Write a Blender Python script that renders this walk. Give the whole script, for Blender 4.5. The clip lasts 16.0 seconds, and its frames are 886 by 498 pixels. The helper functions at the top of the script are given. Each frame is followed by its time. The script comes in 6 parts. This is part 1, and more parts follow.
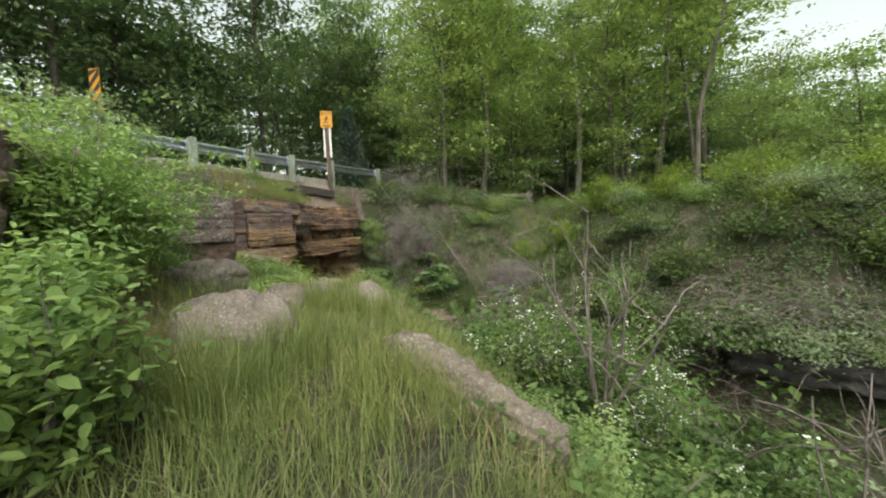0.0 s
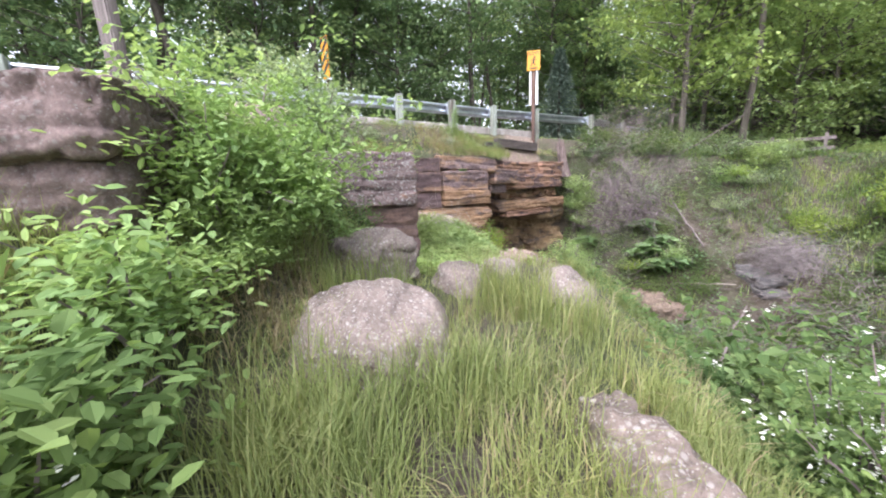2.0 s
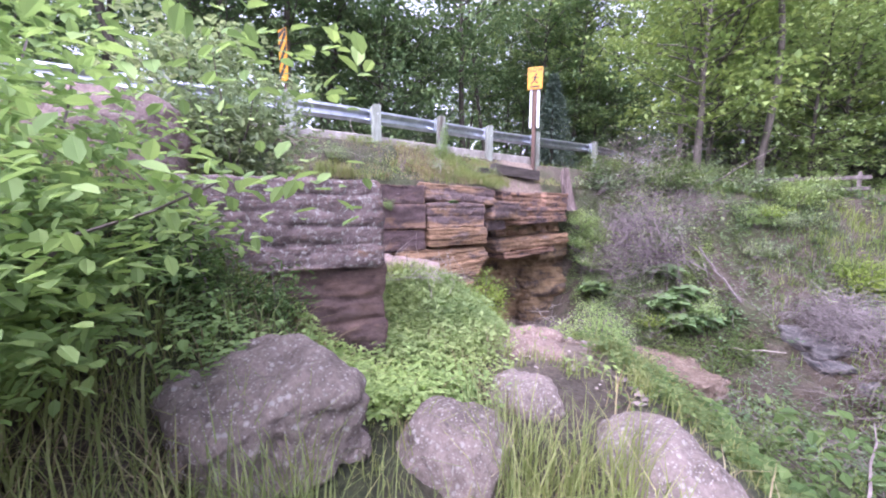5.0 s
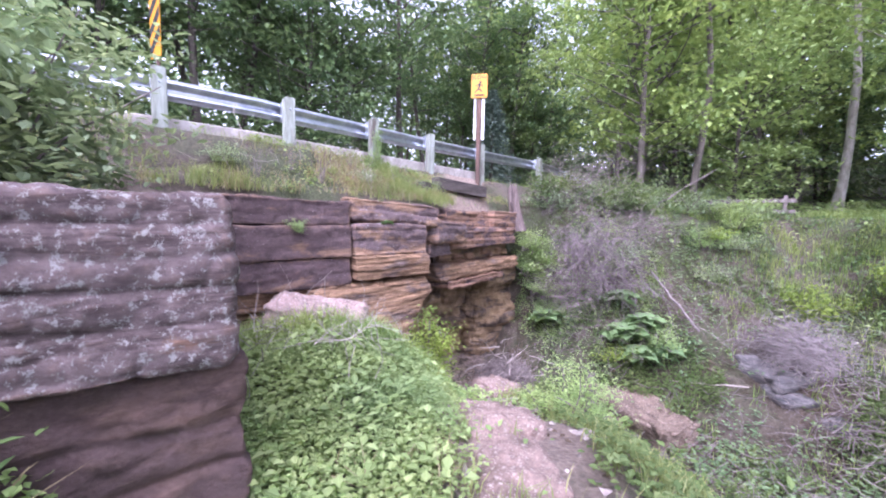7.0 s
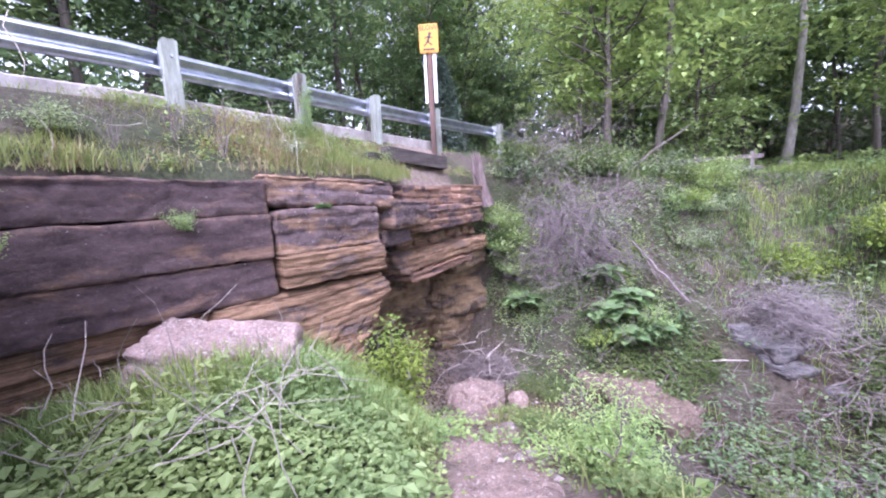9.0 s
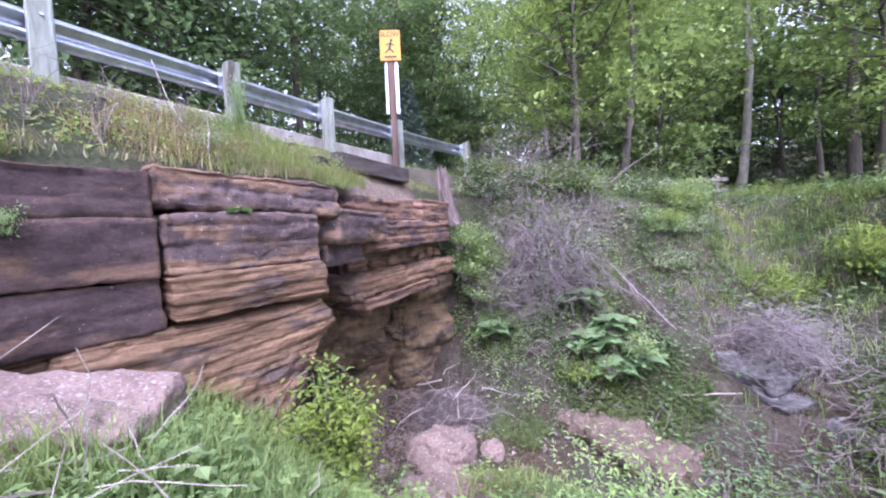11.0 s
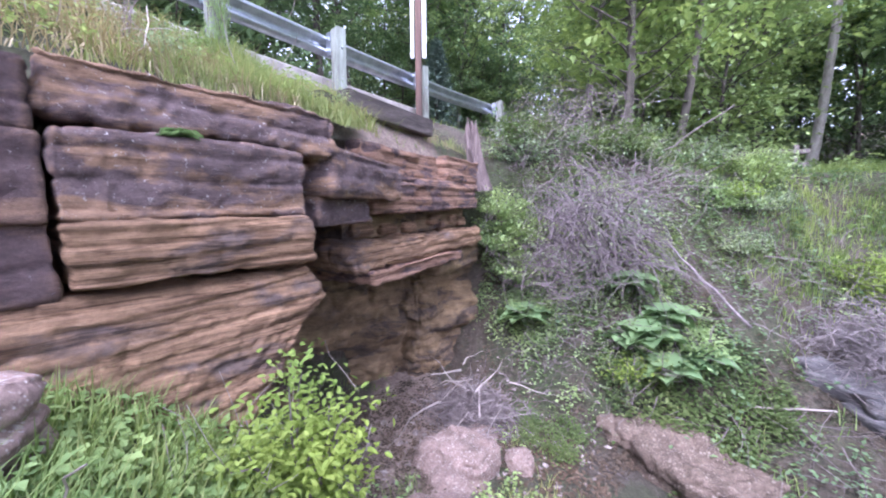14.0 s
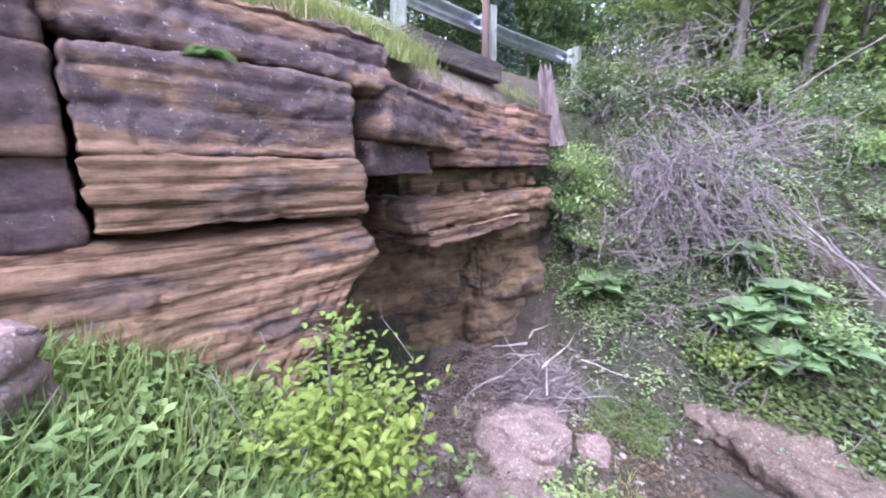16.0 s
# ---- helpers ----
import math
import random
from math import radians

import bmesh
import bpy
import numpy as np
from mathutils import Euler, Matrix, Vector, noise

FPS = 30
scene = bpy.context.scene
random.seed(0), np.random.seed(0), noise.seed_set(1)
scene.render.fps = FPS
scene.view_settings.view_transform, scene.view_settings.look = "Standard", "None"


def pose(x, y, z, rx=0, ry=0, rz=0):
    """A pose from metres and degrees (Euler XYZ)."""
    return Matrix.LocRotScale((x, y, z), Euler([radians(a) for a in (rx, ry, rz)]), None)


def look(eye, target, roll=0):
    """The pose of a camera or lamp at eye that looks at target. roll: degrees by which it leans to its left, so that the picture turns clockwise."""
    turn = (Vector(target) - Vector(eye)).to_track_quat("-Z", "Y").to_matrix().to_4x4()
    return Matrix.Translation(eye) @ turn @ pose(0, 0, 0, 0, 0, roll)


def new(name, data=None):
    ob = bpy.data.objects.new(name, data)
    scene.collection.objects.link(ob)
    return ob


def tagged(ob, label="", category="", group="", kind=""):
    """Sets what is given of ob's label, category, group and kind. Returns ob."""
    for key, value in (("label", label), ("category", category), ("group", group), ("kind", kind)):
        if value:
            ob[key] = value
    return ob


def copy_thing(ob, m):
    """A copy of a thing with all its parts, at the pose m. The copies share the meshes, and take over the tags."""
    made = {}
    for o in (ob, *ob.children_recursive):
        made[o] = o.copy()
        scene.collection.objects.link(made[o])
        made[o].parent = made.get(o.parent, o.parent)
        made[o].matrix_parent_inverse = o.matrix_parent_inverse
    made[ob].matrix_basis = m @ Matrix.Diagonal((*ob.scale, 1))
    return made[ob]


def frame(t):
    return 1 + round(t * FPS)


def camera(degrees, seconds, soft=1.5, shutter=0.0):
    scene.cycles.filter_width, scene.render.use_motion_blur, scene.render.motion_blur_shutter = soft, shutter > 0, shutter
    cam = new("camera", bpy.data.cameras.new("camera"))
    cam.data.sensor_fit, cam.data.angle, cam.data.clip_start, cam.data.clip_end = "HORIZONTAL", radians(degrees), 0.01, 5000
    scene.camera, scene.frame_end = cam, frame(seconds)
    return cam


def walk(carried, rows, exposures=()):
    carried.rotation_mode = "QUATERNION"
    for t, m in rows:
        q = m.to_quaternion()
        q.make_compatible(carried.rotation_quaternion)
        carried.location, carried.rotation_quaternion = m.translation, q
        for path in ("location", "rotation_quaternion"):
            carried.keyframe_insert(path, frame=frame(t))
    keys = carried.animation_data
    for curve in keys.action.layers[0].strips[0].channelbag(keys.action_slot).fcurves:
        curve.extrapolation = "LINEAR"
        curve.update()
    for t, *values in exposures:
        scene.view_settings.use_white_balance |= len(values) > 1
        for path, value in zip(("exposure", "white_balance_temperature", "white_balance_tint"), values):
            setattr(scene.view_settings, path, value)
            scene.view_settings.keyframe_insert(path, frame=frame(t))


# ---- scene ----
cam = camera(98.3, 16.0, soft=2.0)
PATH = [
    (0, (0.5, 0.739, 1.326), (-0.497, 2.467, 1.183), -2.0),
    (0.5, (0.335, 1.128, 1.307), (-0.876, 2.712, 1.164), -3.8),
    (1, (0.088, 1.417, 1.304), (-1.412, 2.697, 0.969), -2.4),
    (1.5, (-0.232, 1.706, 1.407), (-1.802, 2.904, 1.091), -3.4),
    (2, (-0.477, 1.918, 1.421), (-2.181, 2.907, 1.08), -1.7),
    (2.5, (-0.806, 2.022, 1.511), (-2.576, 2.914, 1.249), 1.4),
    (3, (-1.11, 2.247, 1.531), (-2.857, 3.216, 1.438), -2.4),
    (3.5, (-1.342, 2.421, 1.565), (-3.113, 3.347, 1.482), -2.4),
    (4, (-1.747, 2.607, 1.555), (-3.454, 3.63, 1.349), 0.6),
    (4.2, (-1.874, 2.68, 1.573), (-3.56, 3.727, 1.326), -0.4),
    (6.3, (-3.199, 3.66, 1.697), (-4.845, 4.782, 1.52), 2.0),
    (6.5, (-3.332, 3.742, 1.698), (-4.966, 4.883, 1.531), 1.6),
    (7, (-3.59, 3.95, 1.761), (-5.077, 5.28, 1.612), 0.9),
    (7.5, (-3.766, 4.226, 1.681), (-5.175, 5.645, 1.642), -2.5),
    (8, (-3.945, 4.414, 1.691), (-5.459, 5.719, 1.635), -1.2),
    (8.5, (-4.385, 4.674, 1.684), (-5.787, 6.08, 1.449), 0.8),
    (9, (-4.649, 4.876, 1.738), (-5.974, 6.352, 1.476), -2.8),
    (9.5, (-4.793, 5.055, 1.773), (-6.021, 6.624, 1.599), -3.6),
    (9.7, (-4.859, 5.11, 1.741), (-6.036, 6.722, 1.622), -2.6),
    (11.8, (-5.409, 5.869, 1.477), (-6.64, 7.439, 1.338), -1.2),
    (12, (-5.466, 5.897, 1.472), (-6.697, 7.472, 1.393), 0.4),
    (12.5, (-5.504, 6.042, 1.402), (-6.74, 7.613, 1.351), -2.3),
    (13, (-5.53, 6.209, 1.364), (-6.852, 7.709, 1.397), -0.7),
    (13.5, (-5.698, 6.354, 1.313), (-6.947, 7.91, 1.174), 1.2),
    (14, (-5.882, 6.468, 1.312), (-7.165, 7.982, 1.065), -0.2),
    (14.5, (-5.933, 6.55, 1.317), (-7.43, 7.867, 1.151), -1.8),
    (15, (-6.084, 6.61, 1.305), (-7.603, 7.895, 1.107), 0.8),
    (15.5, (-6.227, 6.649, 1.263), (-7.711, 7.96, 0.983), 3.0),
    (16, (-6.247, 6.776, 1.131), (-7.734, 8.051, 0.73), -0.6),
]
LIGHT = [(0, 0.58, 6900, -4), (0.5, 0.68, 7100, -4), (1.0, 0.94, 6600, 2), (1.5, 1.54, 6250, 11), (2, 1.58, 6000, 17), (3, 1.64, 5700, 30), (4, 1.61, 5600, 35), (6.5, 1.76, 5430, 36), (9.5, 1.7, 5340, 36), (12.0, 1.57, 5270, 33), (16, 1.9, 5200, 30)]
walk(cam, [(t, look(eye, target, roll)) for t, eye, target, roll in PATH], LIGHT)

# ---------- sky, light, exposure ----------
world = bpy.data.worlds.new("overcast_sky")
scene.world = world
world.use_nodes = True
wn, wl = world.node_tree.nodes, world.node_tree.links
wn.clear()
sky = wn.new("ShaderNodeTexSky")
sky.sky_type, sky.sun_disc = "NISHITA", False
sky.sun_elevation, sky.sun_rotation = radians(52), radians(150)
sky.air_density, sky.dust_density, sky.ozone_density = 1.0, 4.0, 1.0
veil = wn.new("ShaderNodeHueSaturation")
veil.inputs["Saturation"].default_value = 0.25
veil.inputs["Value"].default_value = 1.45
back = wn.new("ShaderNodeBackground")
back.inputs["Strength"].default_value = 0.15
wout = wn.new("ShaderNodeOutputWorld")
wl.new(sky.outputs[0], veil.inputs["Color"])
wl.new(veil.outputs[0], back.inputs[0])
wl.new(back.outputs[0], wout.inputs[0])
sun = new("sun", bpy.data.lights.new("sun", "SUN"))
sun.data.energy, sun.data.angle, sun.data.color = 0.9, radians(50), (1.0, 0.97, 0.92)
sun.matrix_world = look((6, -9, 18), (0, 0, 0))

# ---------- noise in numpy ----------


def hash3(i, j, k, seed):
    h = (i * 374761393 + j * 668265263 + k * 2147483647 + seed * 1274126177) & 0xFFFFFFFF
    h = ((h ^ (h >> 13)) * 1274126177) & 0xFFFFFFFF
    h = ((h ^ (h >> 16)) * 668265263) & 0xFFFFFFFF
    return ((h ^ (h >> 15)) & 0xFFFF) / 65535.0


def vnoise(p, seed=0):
    """Smooth value noise, -1 to 1, at the rows of p."""
    p = np.asarray(p, float)
    b = np.floor(p).astype(np.int64)
    f = p - b
    f = f * f * (3 - 2 * f)
    out = 0
    for dx in (0, 1):
        for dy in (0, 1):
            for dz in (0, 1):
                w = (f[..., 0] if dx else 1 - f[..., 0]) * (f[..., 1] if dy else 1 - f[..., 1]) * (f[..., 2] if dz else 1 - f[..., 2])
                out = out + w * hash3(b[..., 0] + dx, b[..., 1] + dy, b[..., 2] + dz, seed)
    return out * 2 - 1


def fbm(p, seed=0, octaves=4):
    p = np.asarray(p, float)
    return sum(vnoise(p * 2.03 ** o, seed + o) * 0.5 ** o for o in range(octaves)) / 1.6


def fbm2(x, y, scale, seed=0, octaves=3):
    return fbm(np.stack([x * scale, y * scale, np.zeros_like(x) + 0.37], -1), seed, octaves)


def ramp(a, b, t):
    t = np.clip((t - a) / (b - a), 0, 1)
    return t * t * (3 - 2 * t)


# ---------- materials ----------


def node_mat(name):
    m = bpy.data.materials.new(name)
    m.use_nodes = True
    nt = m.node_tree
    return m, nt, nt.nodes["Principled BSDF"]


def tex(nt, kind, scale, vec=None, **kw):
    n = nt.nodes.new(kind)
    n.inputs["Scale"].default_value = scale
    for k, v in kw.items():
        n.inputs[k.replace("_", " ")].default_value = v
    if vec is not None:
        nt.links.new(vec, n.inputs["Vector"])
    return n


def coloured(nt, fac, stops):
    r = nt.nodes.new("ShaderNodeValToRGB")
    e = r.color_ramp.elements
    while len(e) < len(stops):
        e.new(0.5)
    for q, (pos, col) in zip(e, stops):
        q.position, q.color = pos, (*col, 1)
    nt.links.new(fac, r.inputs[0])
    return r.outputs[0]


def blend(nt, fac, a, b, mode="MIX"):
    n = nt.nodes.new("ShaderNodeMix")
    n.data_type, n.blend_type = "RGBA", mode
    for sock, v in ((n.inputs[0], fac), (n.inputs[6], a), (n.inputs[7], b)):
        if isinstance(v, (int, float)):
            sock.default_value = v
        elif isinstance(v, tuple):
            sock.default_value = (*v, 1)
        else:
            nt.links.new(v, sock)
    return n.outputs[2]


def bumped(nt, bsdf, height, strength, distance=0.02, chain=None):
    b = nt.nodes.new("ShaderNodeBump")
    b.inputs["Strength"].default_value, b.inputs["Distance"].default_value = strength, distance
    nt.links.new(height, b.inputs["Height"])
    if chain is not None:
        nt.links.new(chain, b.inputs["Normal"])
    nt.links.new(b.outputs[0], bsdf.inputs["Normal"])
    return b.outputs[0]


def position(nt, scale=(1, 1, 1)):
    g = nt.nodes.new("ShaderNodeNewGeometry")
    m = nt.nodes.new("ShaderNodeMapping")
    m.inputs["Scale"].default_value = scale
    nt.links.new(g.outputs["Position"], m.inputs["Vector"])
    return m.outputs[0]


def rock_mat(name, dark, mid, ochre, ochre_from, ochre_to, lichen=(0.46, 0.43, 0.42), spots=0.62, strata=9.0, lines=0.5, relief=0.5, edge=0.8):
    """Bedded sandstone: a weathered skin broken open to ochre stone, with thin beds, seams, lichen and pale grains."""
    m, nt, b = node_mat(name)
    pos = position(nt)
    big = tex(nt, "ShaderNodeTexNoise", 1.6, position(nt, (0.8, 0.8, 2.6)), Detail=9, Roughness=0.66, Distortion=0.4)
    beds = tex(nt, "ShaderNodeTexNoise", 2.0, position(nt, (0.55, 0.55, strata)), Detail=10, Roughness=0.72, Distortion=0.25)
    seam = tex(nt, "ShaderNodeTexNoise", 1.0, position(nt, (0.5, 0.5, strata * 0.75)), Detail=5, Roughness=0.6, Distortion=0.3)
    fine = tex(nt, "ShaderNodeTexNoise", 34, position(nt, (1, 1, 1.7)), Detail=8, Roughness=0.82)
    mottle = tex(nt, "ShaderNodeTexNoise", 6, position(nt, (0.8, 0.8, 1.5)), Detail=10, Roughness=0.76)
    skin = coloured(nt, mottle.outputs[0], [(0.32, dark), (0.68, mid)])
    stone = coloured(nt, beds.outputs[0], [(0.3, tuple(c * 0.35 for c in ochre)), (0.46, tuple(c * 0.8 for c in ochre)), (0.56, ochre), (0.7, tuple(min(1, c * 1.5) for c in ochre))])
    open_ = coloured(nt, big.outputs[0], [(ochre_from, (0, 0, 0)), (ochre_to, (1, 1, 1))])
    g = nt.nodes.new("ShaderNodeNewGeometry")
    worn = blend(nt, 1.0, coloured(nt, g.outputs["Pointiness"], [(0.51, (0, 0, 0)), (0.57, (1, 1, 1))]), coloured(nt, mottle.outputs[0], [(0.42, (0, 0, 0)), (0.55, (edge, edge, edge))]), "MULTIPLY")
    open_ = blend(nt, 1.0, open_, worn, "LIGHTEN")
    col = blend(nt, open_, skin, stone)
    grain = coloured(nt, fine.outputs[0], [(0.3, (0.62, 0.62, 0.62)), (0.7, (1.3, 1.3, 1.3))])
    col = blend(nt, 0.85, col, grain, "MULTIPLY")
    lamina = tex(nt, "ShaderNodeTexNoise", 1.0, position(nt, (0.7, 0.7, 34)), Detail=4, Roughness=0.6, Distortion=0.35)
    thin = coloured(nt, lamina.outputs[0], [(0.36, (0.45, 0.42, 0.40)), (0.47, (1.0, 1.0, 1.0)), (0.66, (1.3, 1.28, 1.25))])
    col = blend(nt, blend(nt, 1.0, open_, (lines, lines, lines), "MULTIPLY"), col, blend(nt, 1.0, col, thin, "MULTIPLY"))
    line = coloured(nt, seam.outputs[0], [(0.478, (1, 1, 1)), (0.496, (0.42, 0.39, 0.37)), (0.504, (0.42, 0.39, 0.37)), (0.522, (1, 1, 1))])
    col = blend(nt, lines, col, line, "MULTIPLY")
    spot = tex(nt, "ShaderNodeTexNoise", 26, pos, Detail=7, Roughness=0.8)
    spotm = coloured(nt, spot.outputs[0], [(spots, (0, 0, 0)), (spots + 0.04, (1, 1, 1))])
    col = blend(nt, spotm, col, lichen)
    nt.links.new(col, b.inputs["Base Color"])
    b.inputs["Roughness"].default_value = 0.92
    b.inputs["Specular IOR Level"].default_value = 0.2
    n1 = bumped(nt, b, beds.outputs[0], relief, 0.035)
    n2 = bumped(nt, b, line, relief, 0.02, n1)
    n3 = bumped(nt, b, fine.outputs[0], 0.9, 0.022, n2)
    bumped(nt, b, mottle.outputs[0], 0.8, 0.05, n3)
    return m


def grainy(name, stops, scale=6.0, fine=60.0, rough=0.85, bump=0.4, metal=0.0, stretch=(1, 1, 1), dist=0.01):
    m, nt, b = node_mat(name)
    a = tex(nt, "ShaderNodeTexNoise", scale, position(nt, stretch), Detail=6, Roughness=0.65)
    f = tex(nt, "ShaderNodeTexNoise", fine, position(nt, stretch), Detail=3, Roughness=0.6)
    col = coloured(nt, a.outputs[0], stops)
    shade = coloured(nt, f.outputs[0], [(0.3, (0.7, 0.7, 0.7)), (0.65, (1.1, 1.1, 1.1))])
    nt.links.new(blend(nt, 0.6, col, shade, "MULTIPLY"), b.inputs["Base Color"])
    b.inputs["Roughness"].default_value, b.inputs["Metallic"].default_value = rough, metal
    n1 = bumped(nt, b, a.outputs[0], bump, dist * 2)
    bumped(nt, b, f.outputs[0], bump, dist, n1)
    return m


def leaf_mat(name, stops, glow=0.45, rough=0.55, patch=0.35):
    """Leaves: a colour of its own for every leaf, a slow change through the crown, and light through the blade."""
    m, nt, b = node_mat(name)
    g = nt.nodes.new("ShaderNodeNewGeometry")
    mean = [sum(c[k] for _, c in stops) / len(stops) for k in range(3)]
    stops = [(f, tuple(0.65 * c[k] + 0.35 * mean[k] for k in range(3))) for f, c in stops]
    col = coloured(nt, g.outputs["Random Per Island"], stops)
    slow = tex(nt, "ShaderNodeTexNoise", 0.9, position(nt), Detail=3)
    tone = coloured(nt, slow.outputs[0], [(0.35, (0.72, 0.8, 0.75)), (0.65, (1.15, 1.08, 0.9))])
    col = blend(nt, patch * 2, col, tone, "MULTIPLY")
    nt.links.new(col, b.inputs["Base Color"])
    b.inputs["Roughness"].default_value = rough
    b.inputs["Specular IOR Level"].default_value = 0.15
    t = nt.nodes.new("ShaderNodeBsdfTranslucent")
    warm = blend(nt, 1.0, col, (1.15, 1.15, 0.85), "MULTIPLY")
    nt.links.new(warm, t.inputs[0])
    mix = nt.nodes.new("ShaderNodeMixShader")
    mix.inputs[0].default_value = glow
    nt.links.new(b.outputs[0], mix.inputs[1])
    nt.links.new(t.outputs[0], mix.inputs[2])
    nt.links.new(mix.outputs[0], nt.nodes["Material Output"].inputs[0])
    return m


def ground_mat():
    m, nt, b = node_mat("soil_and_litter")
    pos = position(nt)
    a = tex(nt, "ShaderNodeTexNoise", 0.55, pos, Detail=6, Roughness=0.65)
    f = tex(nt, "ShaderNodeTexNoise", 11, pos, Detail=12, Roughness=0.85)
    v = tex(nt, "ShaderNodeTexVoronoi", 22, pos)
    soil = coloured(nt, f.outputs[0], [(0.3, (0.035, 0.028, 0.02)), (0.5, (0.09, 0.072, 0.055)), (0.7, (0.17, 0.14, 0.11))])
    moss = coloured(nt, f.outputs[0], [(0.3, (0.032, 0.038, 0.018)), (0.7, (0.10, 0.115, 0.055))])
    which = coloured(nt, a.outputs[0], [(0.47, (0, 0, 0)), (0.58, (1, 1, 1))])
    col = blend(nt, which, soil, moss)
    # trodden sandy strip along the line walked
    g = nt.nodes.new("ShaderNodeNewGeometry")
    def across(way, add):
        d = nt.nodes.new("ShaderNodeVectorMath")
        d.operation = "DOT_PRODUCT"
        nt.links.new(g.outputs["Position"], d.inputs[0])
        d.inputs[1].default_value = way
        m1 = nt.nodes.new("ShaderNodeMath")
        m1.operation = "ADD"
        nt.links.new(d.outputs["Value"], m1.inputs[0])
        m1.inputs[1].default_value = add
        return m1.outputs[0]
    off = nt.nodes.new("ShaderNodeMath")
    off.operation = "ABSOLUTE"
    nt.links.new(across((0.667, 0.745, 0), -1.1), off.inputs[0])
    wavy = nt.nodes.new("ShaderNodeMath")
    wavy.operation = "MULTIPLY_ADD"
    nt.links.new(f.outputs[0], wavy.inputs[0])
    wavy.inputs[1].default_value = 0.7
    nt.links.new(off.outputs[0], wavy.inputs[2])
    strip = coloured(nt, wavy.outputs[0], [(0.85, (1, 1, 1)), (1.0, (0, 0, 0))])
    start = nt.nodes.new("ShaderNodeMath")
    start.operation = "MULTIPLY"
    nt.links.new(across((-0.745, 0.667, 0), 0.0), start.inputs[0])
    start.inputs[1].default_value = 0.08
    begun = coloured(nt, start.outputs[0], [(0.54, (0, 0, 0)), (0.62, (1, 1, 1))])
    sand = coloured(nt, f.outputs[0], [(0.3, (0.11, 0.082, 0.065)), (0.5, (0.24, 0.184, 0.152)), (0.7, (0.40, 0.325, 0.275))])
    col = blend(nt, blend(nt, 1.0, strip, begun, "MULTIPLY"), col, sand)
    chip = coloured(nt, v.outputs["Distance"], [(0.1, (0.75, 0.75, 0.75)), (0.6, (1.25, 1.22, 1.18))])
    nt.links.new(blend(nt, 0.7, col, chip, "MULTIPLY"), b.inputs["Base Color"])
    b.inputs["Roughness"].default_value = 0.95
    n1 = bumped(nt, b, f.outputs[0], 1.0, 0.09)
    bumped(nt, b, v.outputs["Distance"], 0.5, 0.03, n1)
    return m


def cobbly(name, base, pebble, scale=26.0):
    """Weathered conglomerate: sandy stone, rough and stained, with pale pebbles of many sizes."""
    m, nt, b = node_mat(name)
    pos = position(nt)
    a = tex(nt, "ShaderNodeTexNoise", 2.2, pos, Detail=8, Roughness=0.72)
    f = tex(nt, "ShaderNodeTexNoise", 30, pos, Detail=6, Roughness=0.75)
    wob = nt.nodes.new("ShaderNodeVectorMath")
    wob.operation = "MULTIPLY_ADD"
    nt.links.new(f.outputs["Color"], wob.inputs[0])
    wob.inputs[1].default_value = (0.03, 0.03, 0.03)
    nt.links.new(pos, wob.inputs[2])
    col = coloured(nt, a.outputs[0], [(0.28, tuple(c * 0.42 for c in base)), (0.5, base), (0.72, tuple(c * 1.35 for c in base))])
    shade = coloured(nt, f.outputs[0], [(0.3, (0.5, 0.48, 0.47)), (0.68, (1.25, 1.22, 1.2))])
    col = blend(nt, 0.8, col, shade, "MULTIPLY")
    relief = None
    for s, cut in ((scale * 0.8, 0.72), (scale * 2.0, 0.66)):
        v = tex(nt, "ShaderNodeTexVoronoi", s, wob.outputs[0], Randomness=1.0)
        sep = nt.nodes.new("ShaderNodeSeparateColor")
        nt.links.new(v.outputs["Color"], sep.inputs[0])
        some = coloured(nt, sep.outputs[0], [(cut, (0, 0, 0)), (cut + 0.15, (1, 1, 1))])
        core = coloured(nt, v.outputs["Distance"], [(0.25, (1, 1, 1)), (0.5, (0, 0, 0))])
        peb = blend(nt, 1.0, some, core, "MULTIPLY")
        col = blend(nt, peb, col, pebble)
        relief = peb if relief is None else blend(nt, 1.0, relief, peb, "ADD")
    nt.links.new(col, b.inputs["Base Color"])
    b.inputs["Roughness"].default_value = 0.93
    b.inputs["Specular IOR Level"].default_value = 0.2
    n1 = bumped(nt, b, a.outputs[0], 0.8, 0.08)
    n2 = bumped(nt, b, f.outputs[0], 0.9, 0.03, n1)
    bumped(nt, b, relief, 0.3, 0.012, n2)
    return m


M_GROUND = ground_mat()
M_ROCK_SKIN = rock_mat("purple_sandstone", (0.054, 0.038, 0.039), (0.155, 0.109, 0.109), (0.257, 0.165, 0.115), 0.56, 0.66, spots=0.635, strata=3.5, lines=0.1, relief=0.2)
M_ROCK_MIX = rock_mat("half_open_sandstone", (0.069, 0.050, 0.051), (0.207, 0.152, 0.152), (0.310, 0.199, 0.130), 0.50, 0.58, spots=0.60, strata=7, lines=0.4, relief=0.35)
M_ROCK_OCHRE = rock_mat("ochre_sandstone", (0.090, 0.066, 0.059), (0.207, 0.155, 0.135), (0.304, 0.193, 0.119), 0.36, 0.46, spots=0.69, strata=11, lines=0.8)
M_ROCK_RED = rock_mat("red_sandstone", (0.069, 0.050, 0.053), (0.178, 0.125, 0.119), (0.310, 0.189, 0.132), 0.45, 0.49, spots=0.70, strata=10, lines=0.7)
